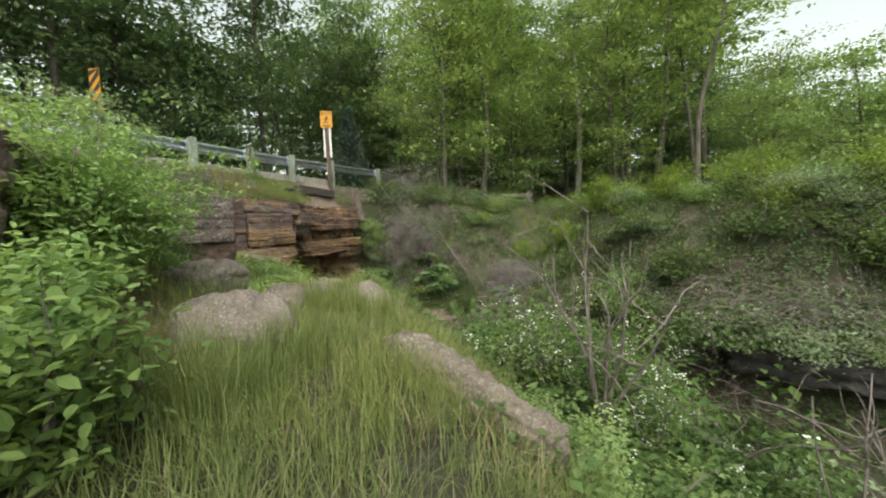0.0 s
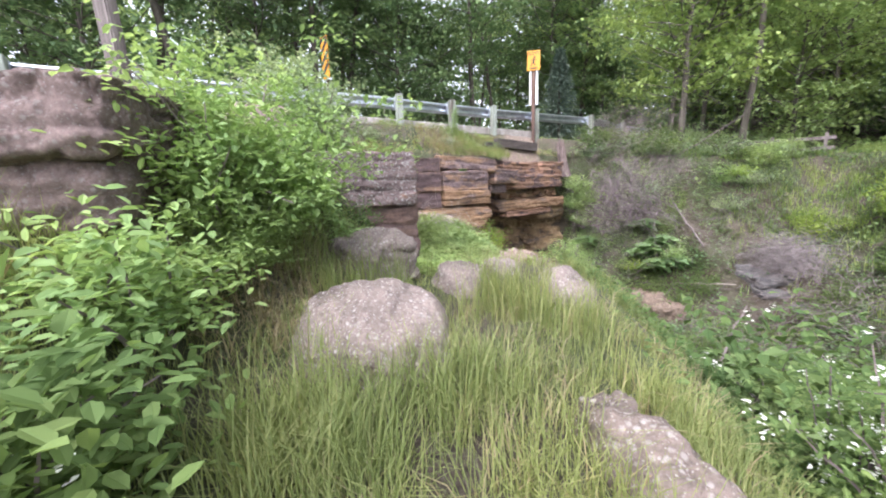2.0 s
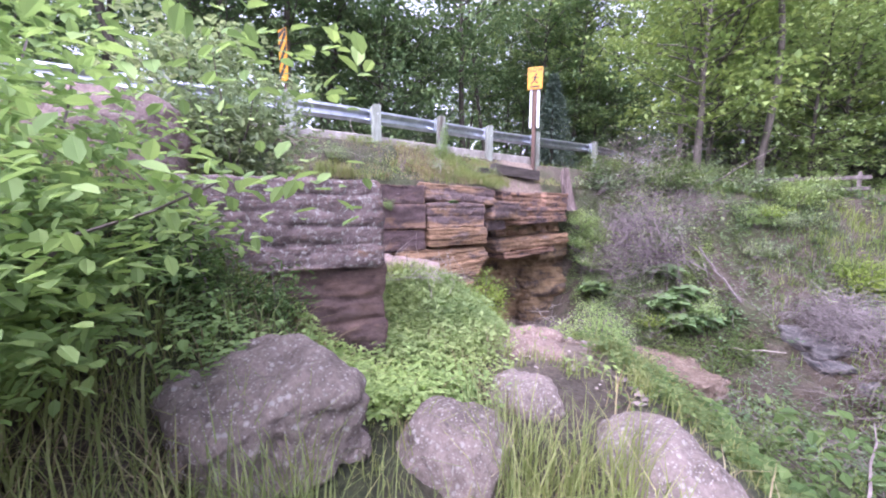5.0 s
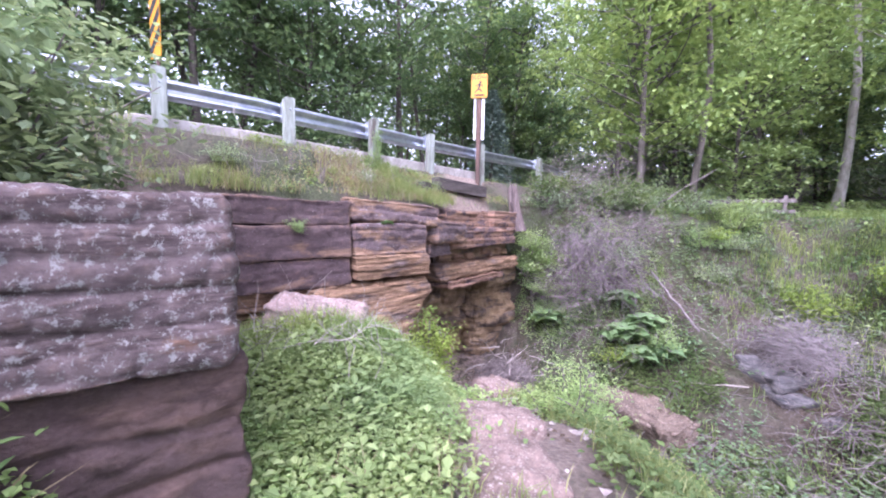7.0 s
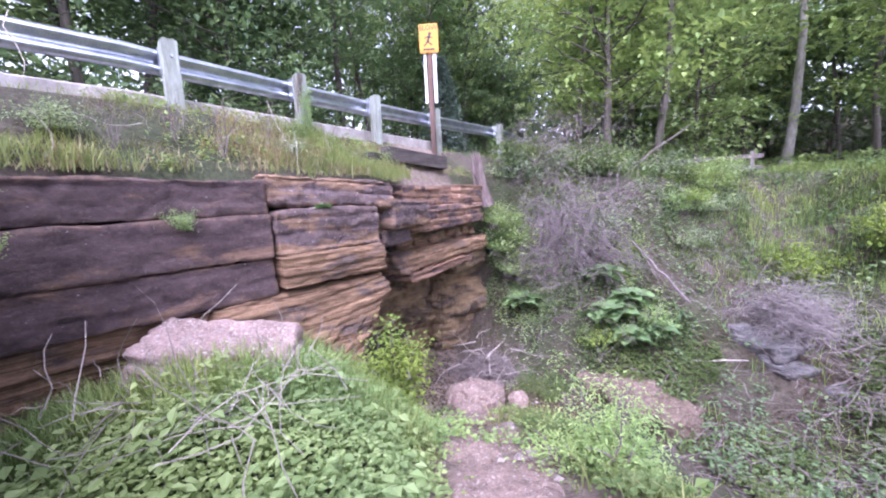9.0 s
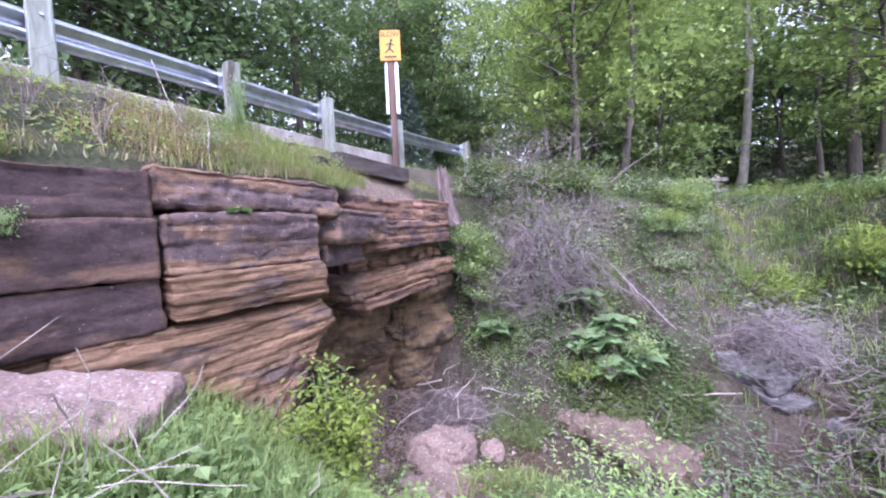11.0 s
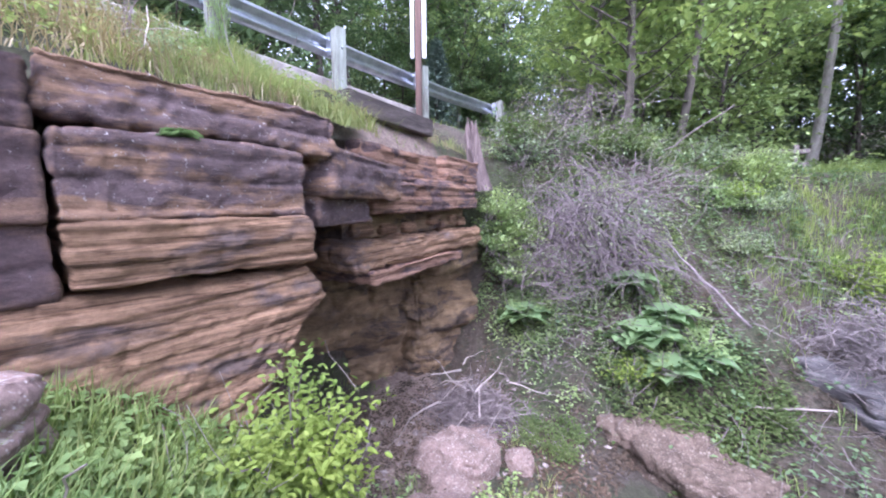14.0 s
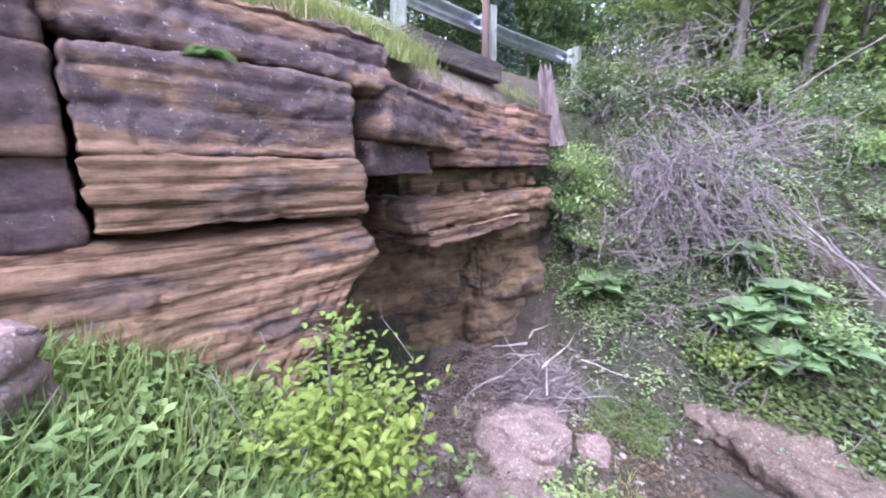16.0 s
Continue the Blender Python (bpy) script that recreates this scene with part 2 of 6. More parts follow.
# Hollow's sandstone, its colour darkened for damp and for the hollow's shade.
M_ROCK_CAVE_SHADE = rock_mat("shade_tinted_cave_sandstone", (0.050, 0.040, 0.035), (0.149, 0.110, 0.086), (0.259, 0.179, 0.103), 0.40, 0.5, spots=0.78, strata=2, lines=0.25, relief=0.35)
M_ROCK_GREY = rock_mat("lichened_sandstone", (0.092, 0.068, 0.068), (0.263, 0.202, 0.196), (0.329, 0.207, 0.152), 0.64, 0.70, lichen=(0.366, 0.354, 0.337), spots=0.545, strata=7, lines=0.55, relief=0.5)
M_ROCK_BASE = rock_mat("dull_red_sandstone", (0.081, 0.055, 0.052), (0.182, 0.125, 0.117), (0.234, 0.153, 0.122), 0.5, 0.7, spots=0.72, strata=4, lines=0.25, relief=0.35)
M_BOULDER = cobbly("pink_conglomerate", (0.249, 0.206, 0.185), (0.396, 0.361, 0.335), 40)
M_RIDGE = cobbly("weathered_ridge_stone", (0.235, 0.19, 0.165), (0.38, 0.34, 0.31), 34)
M_BOULDER_DARK = cobbly("dark_conglomerate", (0.247, 0.188, 0.176), (0.285, 0.247, 0.232), 36)
M_SAND = cobbly("sandy_path_rock", (0.27, 0.20, 0.17), (0.42, 0.35, 0.31), 44)
M_SLAB = cobbly("pale_pink_slab_rock", (0.37, 0.272, 0.245), (0.55, 0.48, 0.45), 34)
M_EARTH = cobbly("earthy_brown_rock", (0.17, 0.128, 0.10), (0.27, 0.22, 0.18), 30)
M_PEBBLE = grainy("loose_stones", [(0.3, (0.10, 0.08, 0.07)), (0.5, (0.24, 0.195, 0.175)), (0.75, (0.42, 0.37, 0.34))], 9, 60, bump=0.6)
M_SLATE = grainy("grey_ledge_rock", [(0.3, (0.04, 0.038, 0.04)), (0.5, (0.11, 0.10, 0.10)), (0.7, (0.24, 0.22, 0.215))], 3.0, 40, stretch=(1, 1, 4), bump=0.7, dist=0.03)
M_LEDGE = grainy("dark_ledge_rock", [(0.3, (0.02, 0.018, 0.019)), (0.5, (0.06, 0.053, 0.053)), (0.72, (0.14, 0.125, 0.125))], 2.4, 30, stretch=(1, 1, 3), bump=0.9, dist=0.05)
M_ASPHALT = grainy("asphalt", [(0.3, (0.04, 0.04, 0.042)), (0.7, (0.075, 0.073, 0.07))], 3, 120)
M_CONCRETE = grainy("weathered_concrete", [(0.3, (0.2, 0.18, 0.16)), (0.55, (0.36, 0.33, 0.30)), (0.75, (0.46, 0.43, 0.40))], 4, 70)
M_ZINC = grainy("galvanised_steel", [(0.3, (0.33, 0.36, 0.41)), (0.7, (0.58, 0.61, 0.66))], 5, 60, rough=0.33, metal=0.9, bump=0.08)
M_POST = grainy("painted_timber_post", [(0.34, (0.09, 0.075, 0.06)), (0.47, (0.21, 0.225, 0.19)), (0.75, (0.37, 0.41, 0.36))], 7, 40, stretch=(1, 1, 0.15))
M_POST_DARK = grainy("tarred_timber", [(0.3, (0.05, 0.03, 0.024)), (0.7, (0.17, 0.10, 0.075))], 6, 60, stretch=(1, 1, 0.12))
M_BEAM = grainy("old_dark_timber", [(0.28, (0.022, 0.017, 0.015)), (0.5, (0.062, 0.049, 0.044)), (0.75, (0.125, 0.105, 0.097))], 9, 60, stretch=(1, 0.08, 1), bump=0.8, dist=0.02)
M_GREYWOOD = grainy("weathered_grey_wood", [(0.28, (0.05, 0.04, 0.037)), (0.5, (0.14, 0.115, 0.108)), (0.75, (0.26, 0.225, 0.21))], 9, 60, stretch=(1, 1, 0.08), bump=0.8, dist=0.02)
M_STUMP = grainy("dead_stump_wood", [(0.28, (0.035, 0.024, 0.022)), (0.5, (0.125, 0.09, 0.082)), (0.75, (0.30, 0.24, 0.22))], 9, 60, stretch=(1, 1, 0.08), bump=0.9, dist=0.03)
M_TWIG = grainy("dry_twigs", [(0.3, (0.085, 0.065, 0.06)), (0.7, (0.25, 0.205, 0.195))], 8, 80)
M_CANE = grainy("dead_bramble_canes", [(0.3, (0.095, 0.075, 0.073)), (0.7, (0.23, 0.19, 0.186))], 8, 80)
M_HAZE = grainy("fine_grey_twigs", [(0.3, (0.13, 0.108, 0.104)), (0.7, (0.28, 0.24, 0.235))], 8, 80)
M_PALETWIG = grainy("bleached_twigs", [(0.3, (0.20, 0.165, 0.145)), (0.7, (0.40, 0.345, 0.31))], 8, 80)
M_BARK = grainy("grey_brown_bark", [(0.3, (0.05, 0.042, 0.033)), (0.7, (0.17, 0.145, 0.12))], 7, 50, stretch=(1, 1, 0.25), bump=0.8, dist=0.03)
M_BARK_PALE = grainy("pale_bark", [(0.3, (0.19, 0.17, 0.145)), (0.7, (0.42, 0.39, 0.35))], 6, 40, stretch=(1, 1, 0.4), bump=0.5, dist=0.02)
M_YELLOW = grainy("sign_yellow", [(0.3, (0.50, 0.215, 0.004)), (0.7, (0.58, 0.265, 0.006))], 4, 50, rough=0.5, bump=0.02)
M_BLACK = grainy("sign_black", [(0.3, (0.012, 0.012, 0.012)), (0.7, (0.025, 0.024, 0.022))], 4, 50, rough=0.6, bump=0.02)
M_WHITE = grainy("white_paint", [(0.3, (0.6, 0.6, 0.62)), (0.7, (0.8, 0.8, 0.82))], 4, 50, rough=0.6, bump=0.05)
M_LEAF_MAPLE = leaf_mat("maple_leaves", [(0.0, (0.163, 0.233, 0.089)), (0.5, (0.247, 0.331, 0.124)), (1.0, (0.357, 0.446, 0.173))])
M_LEAF_DARK = leaf_mat("dark_tree_leaves", [(0.0, (0.099, 0.151, 0.085)), (0.5, (0.162, 0.240, 0.127)), (1.0, (0.248, 0.341, 0.176))], 0.35)
M_LEAF_MID = leaf_mat("tree_leaves", [(0.0, (0.185, 0.256, 0.122)), (0.5, (0.286, 0.383, 0.173)), (1.0, (0.400, 0.502, 0.232))], 0.45)
M_NEEDLE = leaf_mat("spruce_needles", [(0.0, (0.085, 0.125, 0.105)), (1.0, (0.19, 0.245, 0.205))], 0.1)
M_LEAF_BUSH = leaf_mat("bush_leaves", [(0.0, (0.156, 0.238, 0.100)), (0.5, (0.271, 0.379, 0.153)), (1.0, (0.421, 0.549, 0.233))])
M_LEAF_FRESH = leaf_mat("fresh_shrub_leaves", [(0.0, (0.089, 0.145, 0.051)), (0.5, (0.164, 0.239, 0.084)), (1.0, (0.271, 0.351, 0.136))], rough=0.65)
M_LEAF_GREY = leaf_mat("greygreen_leaves", [(0.0, (0.147, 0.200, 0.118)), (0.5, (0.248, 0.309, 0.196)), (1.0, (0.408, 0.482, 0.316))])
M_LEAF_LIME = leaf_mat("young_yellow_green_leaves", [(0.0, (0.15, 0.215, 0.045)), (0.5, (0.22, 0.30, 0.07)), (1.0, (0.31, 0.385, 0.11))])
M_LEAF_LOW = leaf_mat("ground_ivy_leaves", [(0.0, (0.149, 0.213, 0.086)), (0.5, (0.253, 0.333, 0.138)), (1.0, (0.414, 0.494, 0.241))])
M_LEAF_BANK = leaf_mat("bank_herb_leaves", [(0.0, (0.07, 0.11, 0.04)), (0.5, (0.125, 0.175, 0.065)), (1.0, (0.20, 0.25, 0.11))])
M_LEAF_BIG = leaf_mat("burdock_leaves", [(0.0, (0.12, 0.195, 0.092)), (1.0, (0.23, 0.33, 0.165))], 0.3)
M_GRASS = leaf_mat("meadow_grass", [(0.0, (0.130, 0.178, 0.066)), (0.4, (0.205, 0.258, 0.098)), (0.8, (0.285, 0.325, 0.140)), (1.0, (0.410, 0.380, 0.205))], 0.45)
M_GRASS_DRY = leaf_mat("straw", [(0.0, (0.196, 0.153, 0.092)), (0.6, (0.317, 0.265, 0.170)), (1.0, (0.419, 0.369, 0.259))], 0.3)
M_LITTER = leaf_mat("dead_leaves", [(0.0, (0.055, 0.038, 0.028)), (0.6, (0.11, 0.078, 0.06)), (1.0, (0.17, 0.128, 0.10))], 0.15)
M_GRASS_LUSH = leaf_mat("lush_grass", [(0.0, (0.12, 0.185, 0.055)), (0.6, (0.23, 0.31, 0.105)), (1.0, (0.40, 0.44, 0.20))], 0.45)
M_LEAF_BRAMBLE = leaf_mat("bramble_leaves", [(0.0, (0.051, 0.090, 0.032)), (0.5, (0.094, 0.152, 0.052)), (1.0, (0.174, 0.239, 0.094))], 0.35)
M_PETAL = leaf_mat("white_petals", [(0.0, (0.72, 0.72, 0.66)), (1.0, (0.82, 0.82, 0.8))], 0.3, patch=0.05)

# ---------- mesh helpers ----------


def mesh_from(name, V, F, material, smooth=False):
    """A mesh out of vertices and faces that all have the same number of corners."""
    V, F = np.asarray(V, np.float32), np.asarray(F, np.int32)
    me = bpy.data.meshes.new(name)
    n, k = F.shape
    me.vertices.add(len(V))
    me.vertices.foreach_set("co", V.ravel())
    me.loops.add(n * k)
    me.loops.foreach_set("vertex_index", F.ravel())
    me.polygons.add(n)
    me.polygons.foreach_set("loop_start", np.arange(0, n * k, k, dtype=np.int32))
    me.polygons.foreach_set("use_smooth", np.full(n, smooth))
    me.update(calc_edges=True)
    me.materials.append(material)
    return me


def put(name, V, F, material, parent=None, label="", smooth=False):
    ob = new(name, mesh_from(name, V, F, material, smooth))
    ob.parent = parent
    return tagged(ob, label)


def part(name, bm, material, parent=None, label="", smooth=False):
    me = bpy.data.meshes.new(name)
    bm.to_mesh(me)
    bm.free()
    me.materials.append(material)
    me.polygons.foreach_set("use_smooth", np.full(len(me.polygons), smooth))
    ob = new(name, me)
    ob.parent = parent
    return tagged(ob, label)


def holder(name, m, label, category, group="", kind=""):
    ob = new(name)
    ob.matrix_world = m
    return tagged(ob, label, category, group, kind)


def box(bm, x0, x1, y0, y1, z0, z1, bevel=0.0, m=None):
    r = bmesh.ops.create_cube(bm, size=1.0)
    t = Matrix.Translation(((x0 + x1) / 2, (y0 + y1) / 2, (z0 + z1) / 2)) @ Matrix.Diagonal((x1 - x0, y1 - y0, z1 - z0, 1))
    bmesh.ops.transform(bm, matrix=(m @ t) if m else t, verts=r["verts"])
    if bevel:
        bmesh.ops.bevel(bm, geom=list({e for v in r["verts"] for e in v.link_edges}), offset=bevel, segments=2, affect="EDGES")
    return bm


def joined(pieces):
    """Stack (V, F) pieces with faces of one size."""
    vs, fs, n = [], [], 0
    for V, F in pieces:
        vs.append(V)
        fs.append(np.asarray(F) + n)
        n += len(V)
    return np.concatenate(vs), np.concatenate(fs)


def tube(pts, radii, sides=6):
    """A tapered limb along pts, as quads."""
    pts, radii = np.asarray(pts, float), np.asarray(radii, float)
    n = len(pts)
    way = np.gradient(pts, axis=0)
    way /= np.linalg.norm(way, axis=1)[:, None] + 1e-9
    ref = np.where(np.abs(way[:, 2:3]) > 0.9, np.array([[1.0, 0, 0]]), np.array([[0, 0, 1.0]]))
    s = np.cross(way, ref)
    s /= np.linalg.norm(s, axis=1)[:, None] + 1e-9
    q = np.cross(s, way)
    a = np.arange(sides) * 2 * np.pi / sides
    V = pts[:, None] + radii[:, None, None] * (np.cos(a)[None, :, None] * s[:, None] + np.sin(a)[None, :, None] * q[:, None])
    i, j = np.meshgrid(np.arange(n - 1), np.arange(sides), indexing="ij")
    k = (j + 1) % sides
    F = np.stack([i * sides + j, i * sides + k, (i + 1) * sides + k, (i + 1) * sides + j], -1).reshape(-1, 4)
    return V.reshape(-1, 3), F


def leaves(rng, P, D, length, width=0.5, fold=0.12, up=0.6, oval=False):
    """One folded leaf blade at each row of P, pointing along D."""
    n = len(P)
    L = length * rng.uniform(0.65, 1.25, n)[:, None]
    D = D / (np.linalg.norm(D, axis=1)[:, None] + 1e-9)
    N = rng.normal(0, 1, (n, 3)) * (1 - up) + np.array([0, 0, up * 1.5])
    S = np.cross(D, N)
    S /= np.linalg.norm(S, axis=1)[:, None] + 1e-9
    N = np.cross(S, D)
    if oval:
        a, b = P + D * L * 0.28 + N * L * fold * 0.8, P + D * L * 0.68 + N * L * fold * 0.6
        w = S * L * width * 0.5
        V = np.stack([P, a + w * 0.85, b + w * 0.8, P + D * L - N * L * fold, b - w * 0.8, a - w * 0.85], 1).reshape(-1, 3)
        b = np.arange(n)[:, None] * 6
        return V, np.concatenate([b + [0, 1, 2], b + [0, 2, 3], b + [0, 3, 4], b + [0, 4, 5]], 1).reshape(-1, 3)
    mid = P + D * L * 0.45 + N * L * fold
    V = np.stack([P, mid + S * L * width * 0.5, P + D * L - N * L * fold, mid - S * L * width * 0.5], 1).reshape(-1, 3)
    b = np.arange(n)[:, None] * 4
    F = np.concatenate([b + [0, 1, 2], b + [0, 2, 3]], 1).reshape(-1, 3)
    return V, F


def blades(rng, P, height, lean=0.35, width=0.006, heads=0.0):
    """Grass: two bent segments per blade, tapering to a tip."""
    n = len(P)
    h = (height * rng.uniform(0.5, 1.2, n))[:, None]
    a = rng.uniform(0, 2 * np.pi, n)
    d = np.stack([np.cos(a), np.sin(a), np.zeros(n)], 1)
    s = np.stack([-np.sin(a), np.cos(a), np.zeros(n)], 1) * width
    k = lean * rng.uniform(0.2, 1.6, n)[:, None]
    up = np.array([0, 0, 1.0])
    m = P + up * h * 0.55 + d * h * k * 0.35
    t = P + up * h * (1 - 0.25 * k) + d * h * k
    V = np.stack([P - s, P + s, m + s * 0.8, m - s * 0.8, t], 1).reshape(-1, 3)
    b = np.arange(n)[:, None] * 5
    F = np.concatenate([b + [0, 1, 2], b + [0, 2, 3], b + [3, 2, 4]], 1).reshape(-1, 3)
    return V, F


# ---------- lie of the land ----------
KERB_Y = 6.0


def rail_x(y):
    return -10.22 - 0.19 * np.maximum(0, y - KERB_Y) - 0.035 * np.maximum(0, np.minimum(y, 60) - 30) ** 2 + 0.4 * np.exp(-((y - 16.8) / 2.6) ** 2)


def rail_rise(y):
    return np.interp(y, [6.4, 8.3, 10.1, 12.4, 15.8, 18], [0, 0.05, 0.10, 0.19, 0.26, 0.27])


def face_x(y):
    """Where the cliff's upper edge runs."""
    return np.interp(y, [4.6, 8.0, 12.4], [-8.70, -8.62, -9.95])


def shelf_z(u):
    return np.interp(u, [-6, 0, 2, 3.5, 5, 6.5, 7.7, 8.5, 9.2, 10.2, 11.2, 12, 14], [-0.4, -0.14, 0.0, 0.1, 0.2, 0.26, 0.22, 0.02, -0.28, -0.6, -1.1, -1.6, -1.9])


def upper_z(x, y):
    """The grass slope above the cliff, up to the road's edge."""
    d = (face_x(y) - x) / np.maximum(0.3, face_x(y) - rail_x(y))
    return np.interp(d, [-1, 0, 0.35, 1.0, 1.3, 4], [1.75, 1.97, 2.2, 2.93, 2.99, 3.0])


def land(x, y):
    """Height of the ground."""
    x, y = np.asarray(x, float), np.asarray(y, float)
    u, v = -0.745 * x + 0.667 * y, 0.667 * x + 0.745 * y - 0.75
    lee = np.maximum(0, -v) * ramp(3.6, 4.6, y)
    z = shelf_z(u - 2.0 * lee)
    z = z + np.interp(-v - 0.5, [0, 0.7, 1.5, 2.2, 3.4, 7], [0, 0.25, 0.9, 1.5, 1.95, 2.6]) * (1 - ramp(3.3, 4.3, y))
    z = z + 0.34 * np.exp(-((x + 7.2) ** 2 + (y - 5.4) ** 2) / 0.9)
    z = z + 0.26 * np.exp(-((x + 2.9) ** 2 + (y - 2.55) ** 2) / 0.28)
    z = z + 0.16 * np.exp(-((x + 4.2) ** 2 + (y - 3.3) ** 2) / 0.5)
    drop = ramp(0.7, 4.6, v)
    z = z + (np.interp(u, [0, 8, 14], [-3.0, -2.7, -2.3]) - z) * drop
    foot = np.interp(x, [-11, -8, -6.5, -5, -3.8, -1, 0, 4, 12], [11.9, 11.6, 12.0, 12.4, 13.1, 11.8, 10.8, 9.4, 7.0])
    steep = np.interp(x, [-10, -8.4, -6.5, -5, -3.5, 0, 4], [1.8, 1.4, 0.85, 0.55, 0.62, 0.95, 1.0])
    bank = -2.25 + steep * (y - foot)
    flat = 1.7 + 0.045 * (np.minimum(y, 60) - 14) + 0.9 * ramp(-6, -10.5, x)
    k = 0.5
    h = np.clip(0.5 + 0.5 * (flat - bank) / k, 0, 1)
    bank = flat * (1 - h) + bank * h - k * h * (1 - h)
    k = 0.35
    h = np.clip(0.5 + 0.5 * (bank - z) / k, 0, 1)
    z = z * (1 - h) + bank * h + k * h * (1 - h)
    edge = np.interp(y, [3.6, 4.8, 6.6, 7.2, 12.1, 12.8], [-9.2, -9.3, -9.4, -11.4, -11.6, -10.3])
    step = ramp(edge + 0.05, edge - 0.12, x) * ramp(3.2, 4.2, y)
    top = np.where(y > 12.4, np.maximum(z, upper_z(x, np.minimum(y, 60))), upper_z(x, y))
    z = z * (1 - step) + top * step
    hollow = ramp(6.6, 7.2, y) * ramp(12.9, 12.3, y)
    far_left = ramp(rail_x(y) + 0.9 - 1.2 * hollow, rail_x(y) - 0.1 - 0.5 * hollow, x)
    z = z * (1 - far_left) + np.maximum(z * 0 + 2.97, 0) * far_left
    z = z + 0.6 * ramp(-20, -27, x) + 4.5 * ramp(34, 62, y) + 4.0 * ramp(-29, -50, x)
    rough = fbm2(x, y, 1.6, 5, 4) * 0.09 * (1 - far_left) + fbm2(x, y, 0.25, 9, 2) * 0.15 * ramp(10, 22, y)
    return z + rough


def axis_steps(a, b, lo, hi, fine):
    near = np.arange(lo, hi + fine / 2, fine)
    out_lo = lo - np.cumsum(np.geomspace(fine, (lo - a) * 0.28, 26))
    out_hi = hi + np.cumsum(np.geomspace(fine, (b - hi) * 0.28, 26))
    return np.concatenate([out_lo[::-1], near, out_hi])


def sheet(xs, ys, zfun):
    X, Y = np.meshgrid(xs, ys, indexing="ij")
    V = np.stack([X, Y, zfun(X, Y)], -1).reshape(-1, 3)
    i, j = np.meshgrid(np.arange(len(xs) - 1), np.arange(len(ys) - 1), indexing="ij")
    n = len(ys)
    F = np.stack([i * n + j, (i + 1) * n + j, (i + 1) * n + j + 1, i * n + j + 1], -1).reshape(-1, 4)
    return V, F


V, F = sheet(axis_steps(-900, 900, -12.5, 6.5, 0.1), axis_steps(-900, 900, -2.5, 19.0, 0.1), land)
tagged(put("ground", V, F, M_GROUND, smooth=True), "brown soil and leaf litter hillside falling to a gully", "ground", kind="structure")

# ---------- rocks ----------


def rock(size, res, seed, r=0.12, amp=0.05, freq=2.0, beds=0.0, bed_freq=7.0, tilt=0.0, warp=None, lump=0.0, offset=(0, 0, 0)):
    """A worn block: a rounded box with uneven faces and ledges along its beds."""
    hx, hy, hz = (s / 2 for s in size)
    bm = bmesh.new()
    pieces = []
    for ax in range(3):
        o = [a for a in range(3) if a != ax]
        h = (hx, hy, hz)
        na, nb = (max(3, int(2 * h[a] / res)) for a in o)
        A, B = np.meshgrid(np.linspace(-h[o[0]], h[o[0]], na + 1), np.linspace(-h[o[1]], h[o[1]], nb + 1), indexing="ij")
        for sgn in (-1, 1):
            P = np.zeros((na + 1, nb + 1, 3))
            P[..., o[0]], P[..., o[1]], P[..., ax] = A, B, sgn * h[ax]
            i, j = np.meshgrid(np.arange(na), np.arange(nb), indexing="ij")
            n = nb + 1
            q = np.stack([i * n + j, (i + 1) * n + j, (i + 1) * n + j + 1, i * n + j + 1], -1).reshape(-1, 4)
            if (sgn > 0) == (ax == 1):
                q = q[:, ::-1]
            pieces.append((P.reshape(-1, 3), q))
    V, F = joined(pieces)
    r = min(r, hx * 0.95, hy * 0.95, hz * 0.95)
    core = np.clip(V, [-hx + r, -hy + r, -hz + r], [hx - r, hy - r, hz - r])
    d = V - core
    d /= np.linalg.norm(d, axis=1)[:, None] + 1e-9
    V = core + d * r
    W = V + np.asarray(offset)
    if lump:
        V = V + d * (fbm(W * 0.9, seed + 40, 2) * lump)[:, None]
    V = V + d * (fbm(W * freq, seed, 4) * amp)[:, None]
    chips = 1 - np.abs(vnoise(W * freq * 2.1, seed + 21)) * 2
    V = V - d * (np.clip(chips, 0, 1) ** 3 * amp * 0.45)[:, None] + d * (vnoise(W * freq * 4.5, seed + 23) * amp * 0.2 + vnoise(W * freq * 9.0, seed + 24) * amp * 0.14)[:, None]
    torn = 1 - np.abs(vnoise(W * np.array([5.0, 5.0, 8.5]), seed + 27)) * 2
    V = V - d * (np.clip(torn, 0, 1) ** 4 * min(amp, 0.05) * 0.35)[:, None]
    if beds:
        run = W[:, 1] + 0.6 * W[:, 0]
        zz = (W[:, 2] + tilt * W[:, 1] + 0.035 * fbm(W * 1.1, seed + 7, 2)) * bed_freq
        none = np.zeros_like(zz)
        zz = zz + 0.4 * vnoise(np.stack([zz * 0.55, run * 0.3, none], -1), seed + 9)
        cell = np.floor(zz)
        rest = zz - cell
        stand = 0.75 * vnoise(np.stack([cell * 3.71, run * 0.5, none], -1), seed + 11)
        broken = ramp(0.15, 0.4, vnoise(np.stack([cell * 5.13 + 40, run * 2.1, none], -1), seed + 12))
        wide = max(0.12, res * bed_freq * 0.55)
        groove = np.exp(-(np.minimum(rest, 1 - rest) / wide) ** 2) * (0.55 + 0.45 * vnoise(np.stack([cell * 2.3, run * 1.6, none], -1), seed + 13))
        ledge = stand - 0.55 * broken - 0.85 * groove - 0.25 * (2 * rest - 1) ** 4
        flat = d * np.array([1, 1, 0.1])
        V = V + flat * (ledge * beds)[:, None]
    if warp:
        V = warp(V)
    key = np.round(V, 4)
